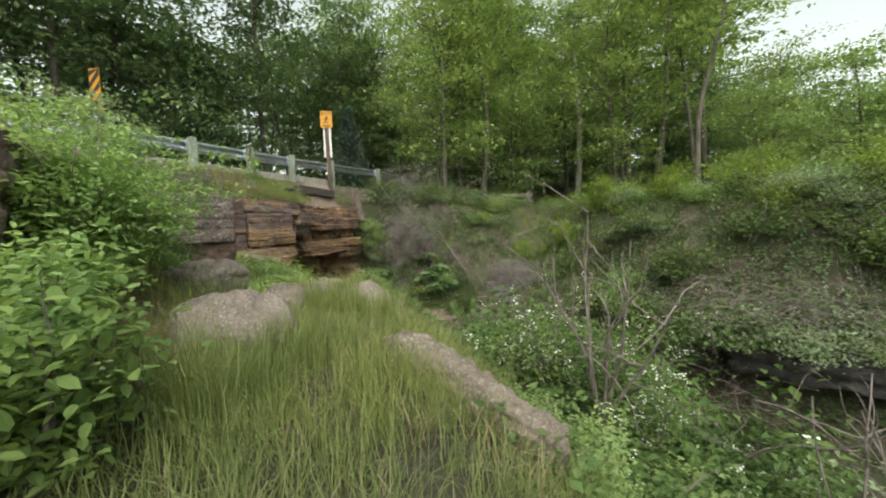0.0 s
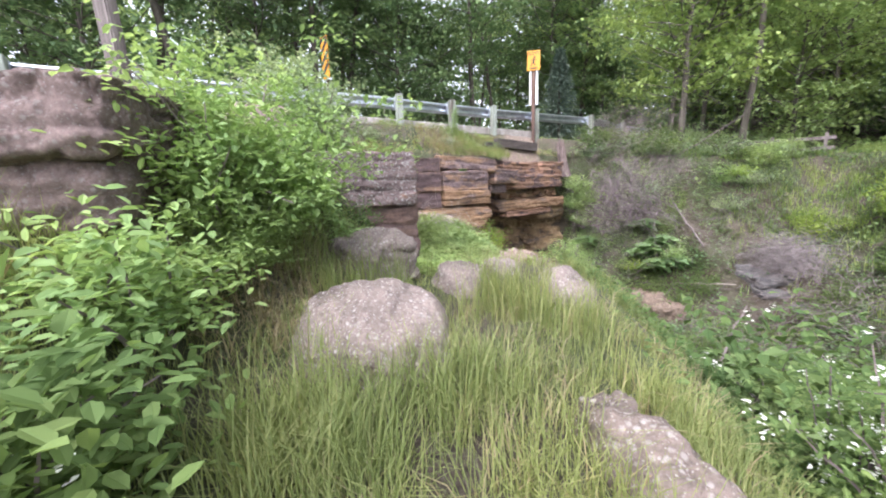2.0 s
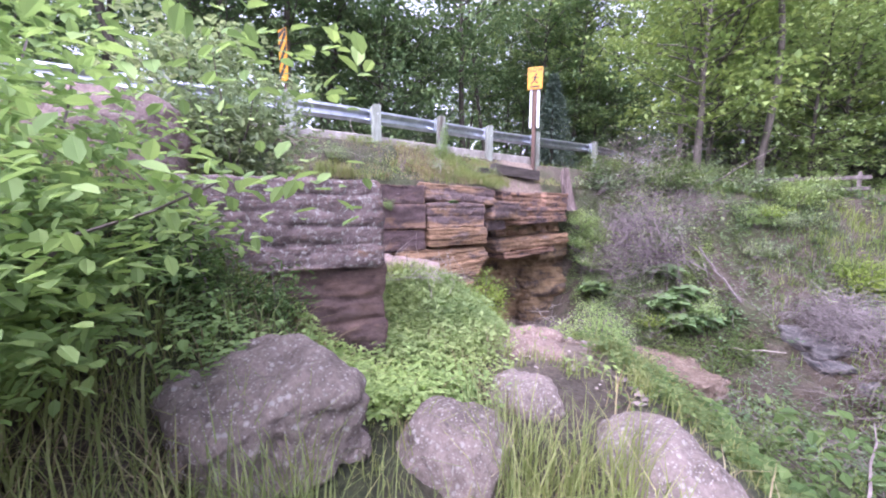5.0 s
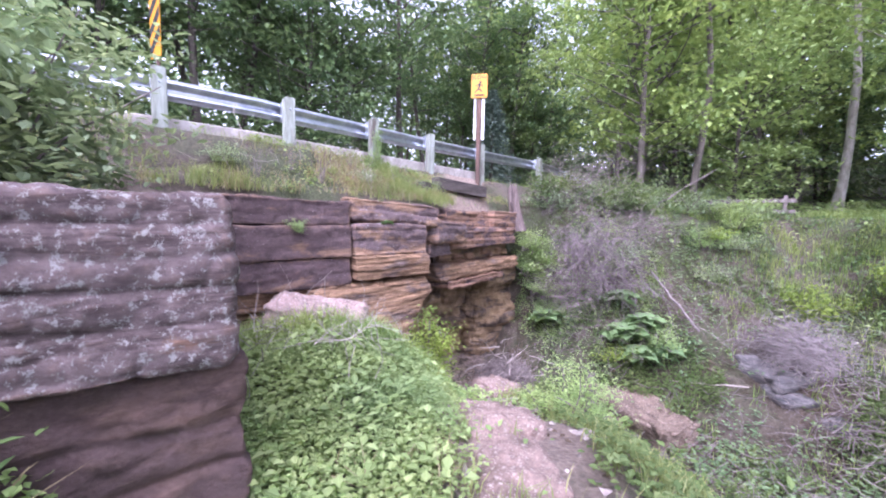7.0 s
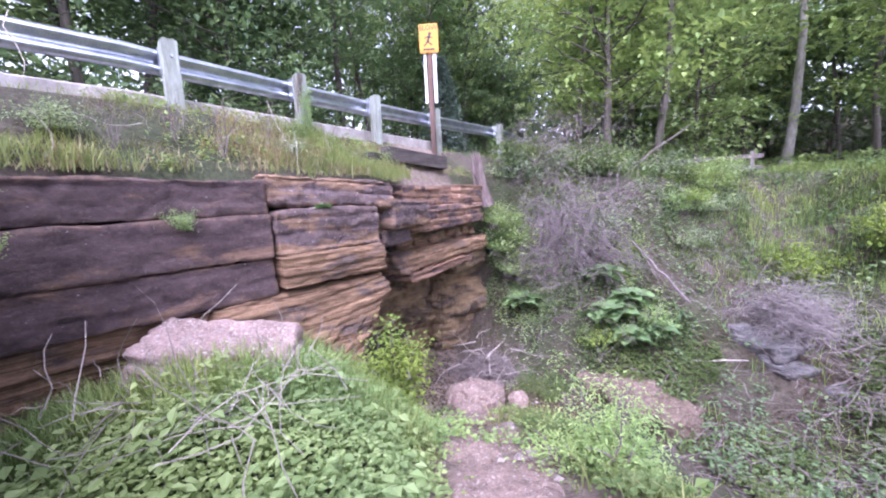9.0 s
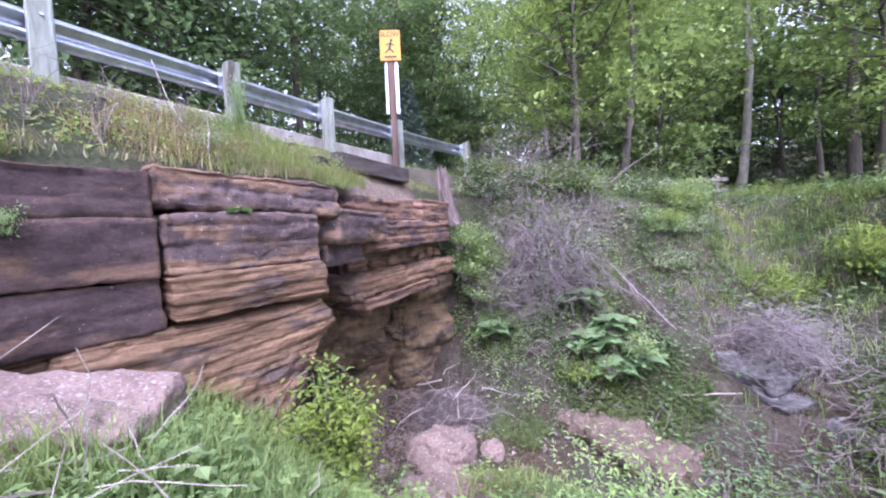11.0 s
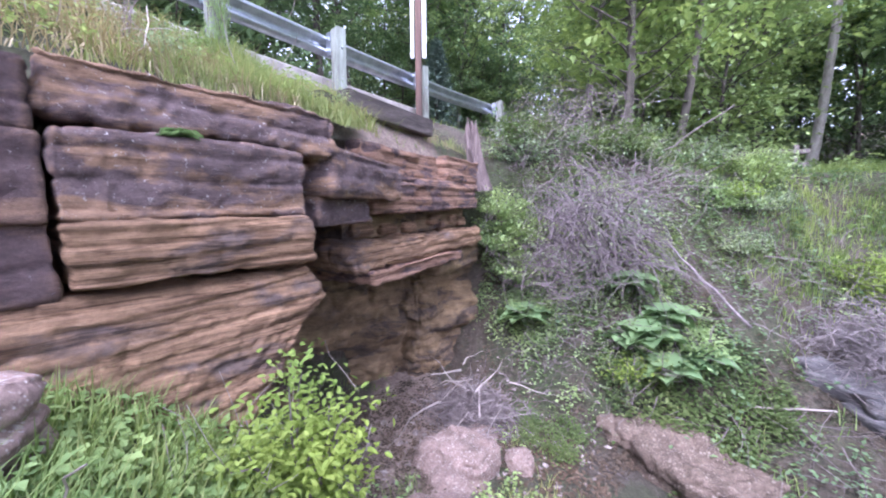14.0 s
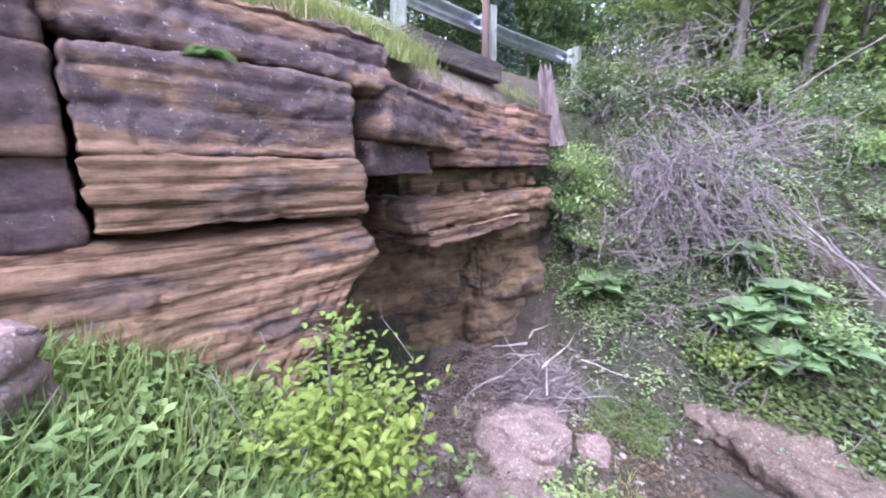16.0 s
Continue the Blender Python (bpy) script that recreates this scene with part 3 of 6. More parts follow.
    _, first, inv = np.unique(key, axis=0, return_index=True, return_inverse=True)
    return V[first], inv.reshape(-1)[F]


def place_rock(name, centre, size, material, seed, label="", category="", parent=None, rz=0.0, rx=0.0, ry=0.0, res=0.05, kind="", group="", **kw):
    V, F = rock(size, res, seed, offset=centre, **kw)
    ob = put(name, V, F, material, parent, smooth=True)
    ob.matrix_world = pose(*centre, rx, ry, rz)
    return tagged(ob, label, category, group, kind)
cliff = holder("cliff", Matrix(), "layered purple and ochre sandstone cliff with vertical cracks", "rock cliff", kind="structure")


def slab(y0, y1, z0, z1, front, material, seed, deep=0.9, dip=0.0, rz=0.0, **kw):
    """A block of the cliff: its face at x = front, its length from y0 to y1."""
    y0, y1, z0, z1 = y0 - 0.012, y1 + 0.012, z0 - 0.008, z1 + 0.008
    c = (front - deep / 2, (y0 + y1) / 2, (z0 + z1) / 2)
    kw = {"r": 0.028, "amp": 0.03, "freq": 3.0, "beds": 0.018, "bed_freq": 6.0, "res": 0.03, **kw}
    return place_rock("rock_block", c, (deep, y1 - y0, z1 - z0), material, seed, parent=cliff, rx=dip, rz=rz, **kw)


slab(4.60, 6.63, 1.67, 2.02, -8.62, M_ROCK_SKIN, 1, dip=-1.0)
slab(4.60, 6.65, 1.215, 1.66, -8.60, M_ROCK_SKIN, 2, amp=0.022, beds=0.006)
slab(4.60, 6.66, 0.80, 1.205, -8.62, M_ROCK_SKIN, 3, beds=0.02, bed_freq=5)
slab(4.60, 6.30, -0.3, 0.79, -8.70, M_ROCK_OCHRE, 4, beds=0.04, bed_freq=13, res=0.028)
slab(6.67, 8.36, 1.69, 2.04, -8.60, M_ROCK_MIX, 5, dip=-3.5, rz=-4, beds=0.03, bed_freq=6, r=0.07, amp=0.045, res=0.022)
slab(6.67, 8.03, 1.205, 1.69, -8.54, M_ROCK_MIX, 6, beds=0.024, bed_freq=5.5, r=0.06, amp=0.035, res=0.02)
slab(6.69, 8.06, 0.86, 1.20, -8.50, M_ROCK_OCHRE, 7, beds=0.022, bed_freq=11, r=0.05, res=0.017)


def nose(V):
    """The cross-bedded foot swells to a nose and draws back below it."""
    z = V[:, 2] + 0.02
    back = np.interp(z, [-0.8, -0.35, 0.0, 0.3, 0.55, 0.75], [0.95, 0.75, 0.48, 0.24, 0.0, 0.05])
    w = np.clip((V[:, 1] + 0.3) / 1.3, 0, 1) ** 1.5
    V = V.copy()
    V[:, 1] -= back * w
    V[:, 0] += np.where(V[:, 0] > 0, 0.10 * np.sin(np.clip(z + 0.8, 0, 1.5) * 2.1), 0)
    return V


slab(6.0, 8.17, -0.75, 0.80, -8.55, M_ROCK_OCHRE, 8, r=0.14, amp=0.04, beds=0.024, bed_freq=11, tilt=-0.08, warp=nose, res=0.019)
slab(8.08, 9.42, 1.34, 1.72, -8.78, M_ROCK_MIX, 9, rz=22, dip=-2.0, r=0.05, lump=0.04, beds=0.03)
slab(8.06, 8.95, 1.10, 1.35, -8.84, M_ROCK_MIX, 10, rz=20, r=0.05, beds=0.03)
slab(8.9, 11.0, 1.60, 1.98, -9.55, M_ROCK_RED, 11, rz=16, beds=0.035, bed_freq=7, deep=1.4)
slab(9.0, 12.1, 1.18, 1.60, -9.55, M_ROCK_RED, 12, rz=14, beds=0.04, bed_freq=9, deep=1.4, res=0.025)
slab(10.95, 12.3, 1.58, 2.0, -9.85, M_ROCK_RED, 13, rz=14, beds=0.04)
slab(8.9, 12.2, 0.86, 1.16, -9.92, M_ROCK_CAVE_SHADE, 14, rz=12, deep=1.3, beds=0.04)
slab(8.75, 12.35, 0.52, 0.84, -9.54, M_ROCK_OCHRE, 15, rz=12, deep=1.6, beds=0.04, bed_freq=6, r=0.12, amp=0.07)
slab(10.9, 12.5, 0.1, 0.56, -9.95, M_ROCK_CAVE_SHADE, 16, rz=10, deep=1.3, beds=0.04, r=0.14)
for i, (y, z, s) in enumerate(((11.05, 1.02, 0.26), (11.3, 0.92, 0.2), (11.7, 1.0, 0.28), (9.35, 0.97, 0.4), (9.85, 0.95, 0.34), (10.35, 0.95, 0.3), (12.0, 0.95, 0.24))):
    slab(y - s / 2, y + s / 2, z - 0.07, z + 0.07, -9.56 - 0.2 * (y - 9.2), M_ROCK_OCHRE, 60 + i, deep=0.5, rz=12, r=0.05, amp=0.03)
# back wall of the hollow, undercut along its foot


def undercut(V):
    V = V.copy()
    V[:, 0] -= np.where(V[:, 0] > 0, 0.38 * ramp(0.15, -0.6, V[:, 2]) - 0.16 * np.exp(-((V[:, 2] + 0.1) / 0.35) ** 2) + 0.25 * ramp(-0.6, -1.6, V[:, 1]), 0)
    return V


slab(7.4, 13.1, -2.6, 0.75, -10.95, M_ROCK_CAVE_SHADE, 17, rz=-16, deep=0.8, r=0.3, amp=0.24, freq=1.5, lump=0.35, beds=0.03, bed_freq=3, res=0.04, warp=undercut)
slab(9.0, 11.4, 0.36, 0.52, -9.42, M_ROCK_RED, 20, rz=13, deep=1.2, r=0.04, amp=0.05, beds=0.03, bed_freq=12)
slab(11.2, 12.9, -2.2, 0.2, -10.35, M_ROCK_CAVE_SHADE, 18, rz=-8, deep=0.9, r=0.35, amp=0.12, lump=0.3, beds=0.06, bed_freq=5)
slab(6.2, 8.4, -2.3, 0.5, -9.45, M_ROCK_CAVE_SHADE, 19, deep=0.8, r=0.2, amp=0.1, beds=0.05)

# soil and turf lying on the blocks
def turf(x, y):
    return upper_z(x, y) + 0.03 + 0.05 * fbm2(x, y, 2.4, 21, 3) - 0.13 * np.exp(-((x + 9.85) / 0.22) ** 2) * ramp(9.1, 9.5, y) * ramp(11.5, 11.1, y)


n_u, n_w = 110, 26
uu, ww = np.meshgrid(np.linspace(4.2, 12.7, n_u), np.linspace(0, 1, n_w), indexing="ij")
lip = face_x(uu) - 0.28 + 0.13 * fbm2(uu, uu * 0, 1.5, 31, 3) - 0.25 * ramp(8.2, 9.2, uu)
xx = lip + (rail_x(uu) - 0.8 - lip) * ww
top = turf(xx, uu) - 0.22 * (1 - ramp(0, 0.10, ww)) - 1.1 * ramp(11.9, 12.7, uu) * (1 - 0.6 * ww)
V = np.stack([xx, uu, top], -1).reshape(-1, 3)
V = np.concatenate([V, V - [0.04, 0, 0.22]])
i, j = np.meshgrid(np.arange(n_u - 1), np.arange(n_w - 1), indexing="ij")
q = np.stack([i * n_w + j, (i + 1) * n_w + j, (i + 1) * n_w + j + 1, i * n_w + j + 1], -1).reshape(-1, 4)[:, ::-1]
m = n_u * n_w
k = np.arange(n_u - 1) * n_w
rim = np.stack([k, k + m, k + n_w + m, k + n_w], -1)
tagged(put("soil_bank", V, np.concatenate([q, q[:, ::-1] + m, rim]), M_GROUND, smooth=True), "turf and soil lying on top of the cliff", "ground", kind="structure")

# single great block beside the path
block = holder("rock_outcrop", Matrix(), "big square grey-purple sandstone block with lichen", "rock")
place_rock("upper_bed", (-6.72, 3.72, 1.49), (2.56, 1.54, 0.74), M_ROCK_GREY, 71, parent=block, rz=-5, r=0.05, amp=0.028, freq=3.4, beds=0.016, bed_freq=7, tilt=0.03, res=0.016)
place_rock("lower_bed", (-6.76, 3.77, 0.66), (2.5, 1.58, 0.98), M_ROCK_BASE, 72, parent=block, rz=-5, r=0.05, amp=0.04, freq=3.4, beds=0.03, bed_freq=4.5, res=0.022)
place_rock("rock_outcrop", (-6.75, 2.55, 2.0), (1.6, 1.0, 1.0), M_BOULDER_DARK, 73, "reddish boulder above the square block", "rock", r=0.3, amp=0.08, beds=0.03)
overhang = holder("rock_outcrop", Matrix(), "dark overhanging boulder with a flat pinkish top", "rock")
place_rock("upper_bed", (-4.2, 0.85, 1.82), (1.95, 1.9, 0.52), M_BOULDER_DARK, 74, parent=overhang, rz=-15, r=0.12, amp=0.07, freq=2.4, beds=0.03, lump=0.1, res=0.032)
place_rock("middle_bed", (-4.28, 0.82, 1.40), (1.8, 1.75, 0.42), M_BOULDER_DARK, 76, parent=overhang, rz=-13, r=0.1, amp=0.08, freq=2.4, beds=0.03, lump=0.1, res=0.035)
place_rock("lower_bed", (-4.5, 0.75, 0.6), (1.5, 1.5, 1.3), M_BOULDER_DARK, 75, parent=overhang, r=0.3, amp=0.08)

B = "boulder"


def domed(k):
    """Draws a boulder's top down towards its rim."""
    def warp(V):
        V = V.copy()
        m = np.abs(V).max(0)
        q = np.clip((V[:, 0] / m[0]) ** 2 + (V[:, 1] / m[1]) ** 2, 0, 1.6)
        V[:, 2] -= np.where(V[:, 2] > -m[2] * 0.6, k * q ** 1.3, 0)
        return V
    return warp


place_rock(B, (-2.88, 2.75, 0.465), (1.0, 1.06, 0.5), M_BOULDER, 81, "flat-topped pinkish boulder full of pale pebbles in the grass", "rock", rz=-20, ry=6, r=0.2, amp=0.07, lump=0.08, freq=2.8, res=0.018, warp=domed(0.19))
place_rock(B, (-4.27, 3.27, 0.72), (0.74, 0.80, 0.44), M_BOULDER, 82, "rounded pinkish boulder in long grass", "rock", rz=10, ry=5, r=0.11, amp=0.09, freq=2.6, lump=0.1, beds=0.02, bed_freq=6, res=0.02, warp=domed(0.07))
place_rock(B, (-3.98, 4.2, 0.30), (0.66, 0.6, 0.56), M_BOULDER, 83, "small pale boulder in long grass", "rock", rz=30, r=0.2, amp=0.07, freq=3.2, lump=0.14, res=0.025, warp=domed(0.12))
place_rock(B, (-3.34, 5.06, 0.10), (0.48, 0.85, 0.6), M_BOULDER, 84, "small pale boulder on the slope's edge", "rock", rz=60, r=0.2, amp=0.07, freq=3.2, lump=0.14, res=0.025, warp=domed(0.12))
place_rock(B, (-4.25, 4.95, 0.25), (0.5, 0.4, 0.4), M_BOULDER, 98, "small pale stone half hidden in the grass", "rock", rz=20, r=0.15, amp=0.06, freq=3.2, lump=0.1, res=0.03, warp=domed(0.08))
place_rock(B, (-0.88, 3.30, -0.04), (1.95, 0.44, 0.6), M_RIDGE, 85, "long weathered stone ridge along the slope's edge", "rock", rz=-18, ry=9, r=0.22, amp=0.09, freq=2.8, lump=0.12, res=0.025)
place_rock("stone_slab", (-8.02, 5.9, 0.58), (0.85, 1.16, 0.32), M_SLAB, 86, "flat pinkish slab leaning before the cliff", "rock", rz=-36, rx=-9, r=0.07, amp=0.05, freq=3.4, beds=0.03, bed_freq=8, res=0.022)
place_rock(B, (-8.6, 10.45, -1.95), (0.5, 0.6, 0.5), M_SAND, 87, "round pinkish boulder at the hollow's mouth", "rock", rz=20, r=0.24, amp=0.06, freq=3.0, lump=0.1, res=0.02)
place_rock(B, (-7.9, 10.2, -1.75), (0.45, 0.5, 0.4), M_SAND, 88, "small pinkish boulder in the gully", "rock", rz=25, r=0.19, amp=0.06, freq=3.0, lump=0.16, res=0.02)
place_rock(B, (-8.35, 9.75, -1.65), (0.9, 0.7, 0.5), M_SAND, 89, "low pinkish rock in the gully", "rock", rz=10, r=0.24, amp=0.08, freq=2.4, lump=0.22, res=0.022)
for k, (u, v, l, w) in enumerate(((7.7, 0.25, 0.9, 0.5), (8.5, 0.3, 1.1, 0.6), (9.4, 0.35, 1.2, 0.7), (10.4, 0.4, 1.3, 0.8), (11.4, 0.7, 1.3, 0.9), (12.5, 0.85, 1.2, 0.8), (10.9, 1.5, 0.8, 0.6))):
    v += 0.75
    x, y = -0.745 * u + 0.667 * v, 0.667 * u + 0.745 * v
    fall = math.degrees(math.atan2(float(land(np.array(x + 0.37), np.array(y - 0.33)) - land(np.array(x - 0.37), np.array(y + 0.33))), 1.0))
    place_rock("path_rock", (x, y, float(land(np.array(x), np.array(y))) - (0.19 if k < 4 else 0.16)), (l, w, 0.42), M_SAND, 120 + k, "bare sandy pink rock in the trodden slope", "rock", rz=138, ry=fall, r=0.05 if k < 4 else 0.19, amp=0.09, lump=0.08 if k < 4 else 0.2, freq=3.2, beds=0.02, res=0.028, group="rocks in the path")
place_rock("path_rock", (-6.5, 12.0, -2.2), (2.0, 1.0, 0.75), M_EARTH, 95, "earthy brown rock low in the bank", "rock", rz=-25, r=0.12, amp=0.12, freq=2.6, lump=0.14, beds=0.03, res=0.03)
place_rock("ledge", (-4.95, 14.35, -1.28), (1.5, 0.9, 0.34), M_SLATE, 91, "grey layered ledge in the far bank", "rock", rz=-33, ry=12, r=0.05, amp=0.12, freq=2.2, beds=0.04, bed_freq=9, lump=0.1)
place_rock("ledge", (-4.75, 14.2, -1.62), (1.3, 0.8, 0.34), M_SLATE, 96, "lower bed of the grey ledge in the far bank", "rock", rz=-38, ry=12, r=0.05, amp=0.12, freq=2.2, beds=0.04, bed_freq=9, lump=0.1)
place_rock("ledge", (-3.7, 14.1, -2.05), (1.1, 0.9, 0.5), M_SLATE, 97, "grey broken rock below the ledge", "rock", rz=-20, r=0.08, amp=0.12, freq=2.2, lump=0.12)
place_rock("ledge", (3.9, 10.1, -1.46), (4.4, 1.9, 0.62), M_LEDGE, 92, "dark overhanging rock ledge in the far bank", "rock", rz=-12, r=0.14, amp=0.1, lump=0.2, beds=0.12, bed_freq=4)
# Set back under the overhang; dark ledge colour stands in for the hollow's shade.
place_rock("ledge", (3.7, 11.0, -2.2), (4.2, 1.6, 1.2), M_LEDGE, 99, "set-back rock coloured dark for the shaded hollow under the ledge", "rock", rz=-12, r=0.2, amp=0.12, lump=0.2, beds=0.05, bed_freq=4)
place_rock("stone", (-5.9, 15.0, -0.78), (0.42, 0.3, 0.3), M_ROCK_OCHRE, 93, "small broken ochre stone on the bank", "rock", r=0.08, amp=0.05, res=0.03)

# ---------- road, kerb, crash barrier ----------
ys = np.concatenate([np.linspace(-80, 4, 30), np.linspace(5, 60, 56)])
V = np.concatenate([np.stack([rail_x(ys) - 0.62 - o, ys, np.full_like(ys, 3.02 + 0.03 * (1 - abs(o - 3.2) / 3.2))], -1) for o in np.linspace(0, 6.4, 7)])
n = len(ys)
i, j = np.meshgrid(np.arange(6), np.arange(n - 1), indexing="ij")
F = np.stack([i * n + j, i * n + j + 1, (i + 1) * n + j + 1, (i + 1) * n + j], -1).reshape(-1, 4)
tagged(put("road", V, F, M_ASPHALT, smooth=True), "grey asphalt country road", "road", kind="structure")


def along(y0, y1, profile, step=0.4, rise=1.0):
    """A bar with a closed profile (across, up), laid along the barrier's line."""
    yy = np.arange(y0, y1 + 1e-6, step)
    pr = np.asarray(profile, float)
    V = np.stack([rail_x(yy)[:, None] + pr[None, :, 0], yy[:, None] + 0 * pr[None, :, 0], rail_rise(yy)[:, None] * rise + pr[None, :, 1]], -1).reshape(-1, 3)
    k, n = len(pr), len(yy)
    i, j = np.meshgrid(np.arange(n - 1), np.arange(k), indexing="ij")
    F = np.stack([i * k + j, i * k + (j + 1) % k, (i + 1) * k + (j + 1) % k, (i + 1) * k + j], -1).reshape(-1, 4)
    return V, F


V, F = along(-12, 12.4, [(-0.42, 2.75), (-0.42, 3.15), (-0.40, 3.17), (-0.24, 3.17), (-0.22, 3.15), (-0.22, 2.75)], rise=0.3)
tagged(put("kerb", V, F, M_CONCRETE), "low weathered concrete kerb under the crash barrier", "kerb", kind="structure")

barrier = holder("crash_barrier", Matrix(), "galvanised steel crash barrier on painted timber posts", "guardrail")
wave = [(0, 0.155), (0.02, 0.15), (0.075, 0.105), (0.08, 0.075), (0.02, 0.03), (0.0, 0.0), (0.02, -0.03), (0.08, -0.075), (0.075, -0.105), (0.02, -0.15), (0, -0.155)]
prof = [(-0.30 + a, 3.58 + b) for a, b in wave] + [(-0.304 + a, 3.58 + b) for a, b in wave[::-1]]
V, F = along(-14, 26, prof)
put("rail", V, F, M_ZINC, barrier, "w-shaped galvanised rail", True)
for k, (y, hi) in enumerate(((-8.6, 3.75), (-6.7, 3.75), (-4.8, 3.75), (-2.9, 3.75), (-1.0, 3.75), (0.9, 3.75), (2.75, 3.75), (4.62, 3.76), (6.40, 3.76), (8.27, 3.82), (10.09, 3.85), (12.4, 3.98), (15.84, 4.02), (19.2, 4.0), (22.5, 4.0))):
    bm = bmesh.new()
    box(bm, -0.085, 0.085, -0.085, 0.085, -0.75, hi - 2.9, 0.015)
    for v in bm.verts:
        if v.co.z > 0:
            v.co.z += 0.02 * (v.co.x > 0)
    p = part("post", bm, M_POST, barrier, "weathered pale green timber post")
    p.matrix_world = pose(float(rail_x(y)), y, 2.9, random.uniform(-1, 1), random.uniform(-1, 1), random.uniform(-4, 4))
    bm = bmesh.new()
    box(bm, -0.22, -0.087, -0.075, 0.075, 0.50, 0.84, 0.01)
    bmesh.ops.translate(bm, vec=(0, 0, float(rail_rise(y))), verts=bm.verts)
    part("spacer", bm, M_ZINC, p, "galvanised spacer block").matrix_parent_inverse = Matrix()
    bm = bmesh.new()
    bmesh.ops.create_cone(bm, cap_ends=True, segments=8, radius1=0.018, radius2=0.014, depth=0.03, matrix=pose(0.092, 0, 0.68, 0, 90, 0))
    part("bolt", bm, M_ZINC, p).matrix_parent_inverse = Matrix()

# timber lying on the bank below the kerb
for k, (x, y, z, l, rz, rx) in enumerate(((-10.15, 10.35, 2.53, 1.8, 6, -3), (-10.0, 9.35, 2.40, 0.8, 14, -5))):
    bm = box(bmesh.new(), -0.11, 0.11, -l / 2, l / 2, -0.13, 0.13, 0.012)
    tagged(part("timber_beam", bm, M_BEAM), "dark old timber beam lying on the bank below the kerb", "timber", "beams on the bank").matrix_world = pose(x, y, z, rx, 0, rz)

# ---------- signs ----------
sign = holder("road_sign", pose(-11.37, 12.22, 2.9, 0, 0, 38), "yellow slow sign with black figure on a timber post", "road sign")


def under(name, bm, material, parent, label="", smooth=False):
    ob = part(name, bm, material, None, label, smooth)
    ob.parent = parent
    return ob


under("post", box(bmesh.new(), -0.06, 0.06, -0.05, 0.05, -0.4, 2.45, 0.01), M_POST_DARK, sign, "dark brown timber post")
under("backing_board", box(bmesh.new(), -0.15, -0.085, -0.03, 0.03, 1.2, 2.6, 0.005), M_WHITE, sign, "narrow white board")
under("backing_board", box(bmesh.new(), 0.075, 0.155, -0.03, 0.03, 1.2, 2.6, 0.005), M_WHITE, sign, "narrow white board")
panel = under("panel", box(bmesh.new(), -0.23, 0.23, -0.085, -0.06, 2.36, 3.03, 0.012), M_YELLOW, sign, "yellow rectangular panel")


def lettering(text, size, m, material, parent, name="lettering", depth=0.003):
    cu = bpy.data.curves.new(name, "FONT")
    cu.body, cu.size, cu.extrude, cu.align_x, cu.align_y = text, size, depth, "CENTER", "CENTER"
    ob = new(name, cu)
    bpy.context.view_layer.update()
    me = bpy.data.meshes.new_from_object(ob.evaluated_get(bpy.context.evaluated_depsgraph_get()))
    bpy.data.objects.remove(ob)
    me.materials.clear()
    me.materials.append(material)
    t = new(name, me)
    t.parent = parent
    t.matrix_local = m
    return t


lettering("SLOW", 0.155, pose(0, -0.089, 2.93, 90, 0, 0), M_BLACK, panel)
bm = bmesh.new()
bmesh.ops.create_circle(bm, cap_ends=True, segments=12, radius=0.035, matrix=pose(0.03, -0.089, 2.80, 90, 0, 0))
for x0, z0, x1, z1, w in ((0.02, 2.76, -0.02, 2.62, 0.05), (0.0, 2.74, 0.10, 2.69, 0.025), (0.0, 2.74, -0.10, 2.70, 0.025), (-0.02, 2.62, 0.08, 2.54, 0.03), (-0.02, 2.62, -0.12, 2.52, 0.03)):
    a = math.atan2(z1 - z0, x1 - x0)
    l = math.hypot(x1 - x0, z1 - z0)
    box(bm, -l / 2, l / 2, -0.002, 0.002, -w / 2, w / 2, m=Matrix.Translation(((x0 + x1) / 2, -0.089, (z0 + z1) / 2)) @ Matrix.Rotation(-a, 4, "Y"))
under("pictogram", bm, M_BLACK, panel, "plain black figure mark")
under("lettering", box(bmesh.new(), -0.14, 0.14, -0.091, -0.087, 2.42, 2.46), M_BLACK, panel, "unreadable black line of writing")

marker = holder("hazard_marker", pose(-10.84, 4.69, 2.9, 0, 0, 18), "narrow yellow and black striped hazard marker on a post", "road sign")
under("post", box(bmesh.new(), -0.025, 0.025, -0.02, 0.02, -0.3, 1.9, 0.004), M_POST_DARK, marker, "thin steel post")
board = under("panel", box(bmesh.new(), -0.15, 0.15, -0.035, -0.022, 1.2, 2.2, 0.004), M_YELLOW, marker, "yellow panel")
for k in range(4):
    z = 1.22 + 0.27 * k
    bm = bmesh.new()
    vs = [bm.verts.new(c) for c in ((-0.148, -0.039, z), (0.148, -0.039, min(z + 0.30, 2.19) - 0.02), (0.148, -0.039, min(z + 0.43, 2.19)), (-0.148, -0.039, z + 0.13))]
    bm.faces.new(vs)
    under("stripe", bm, M_BLACK, board, "black diagonal stripe")

# ---------- trees ----------


def wander(rng, start, way, length, steps, bend, lift=0.0):
    """A crooked line from start."""
    pts, d = [np.array(start, float)], np.array(way, float)
    for _ in range(steps):
        d = d + rng.normal(0, bend, 3) + [0, 0, lift]
        d /= np.linalg.norm(d)
        pts.append(pts[-1] + d * length / steps)
    return np.array(pts)


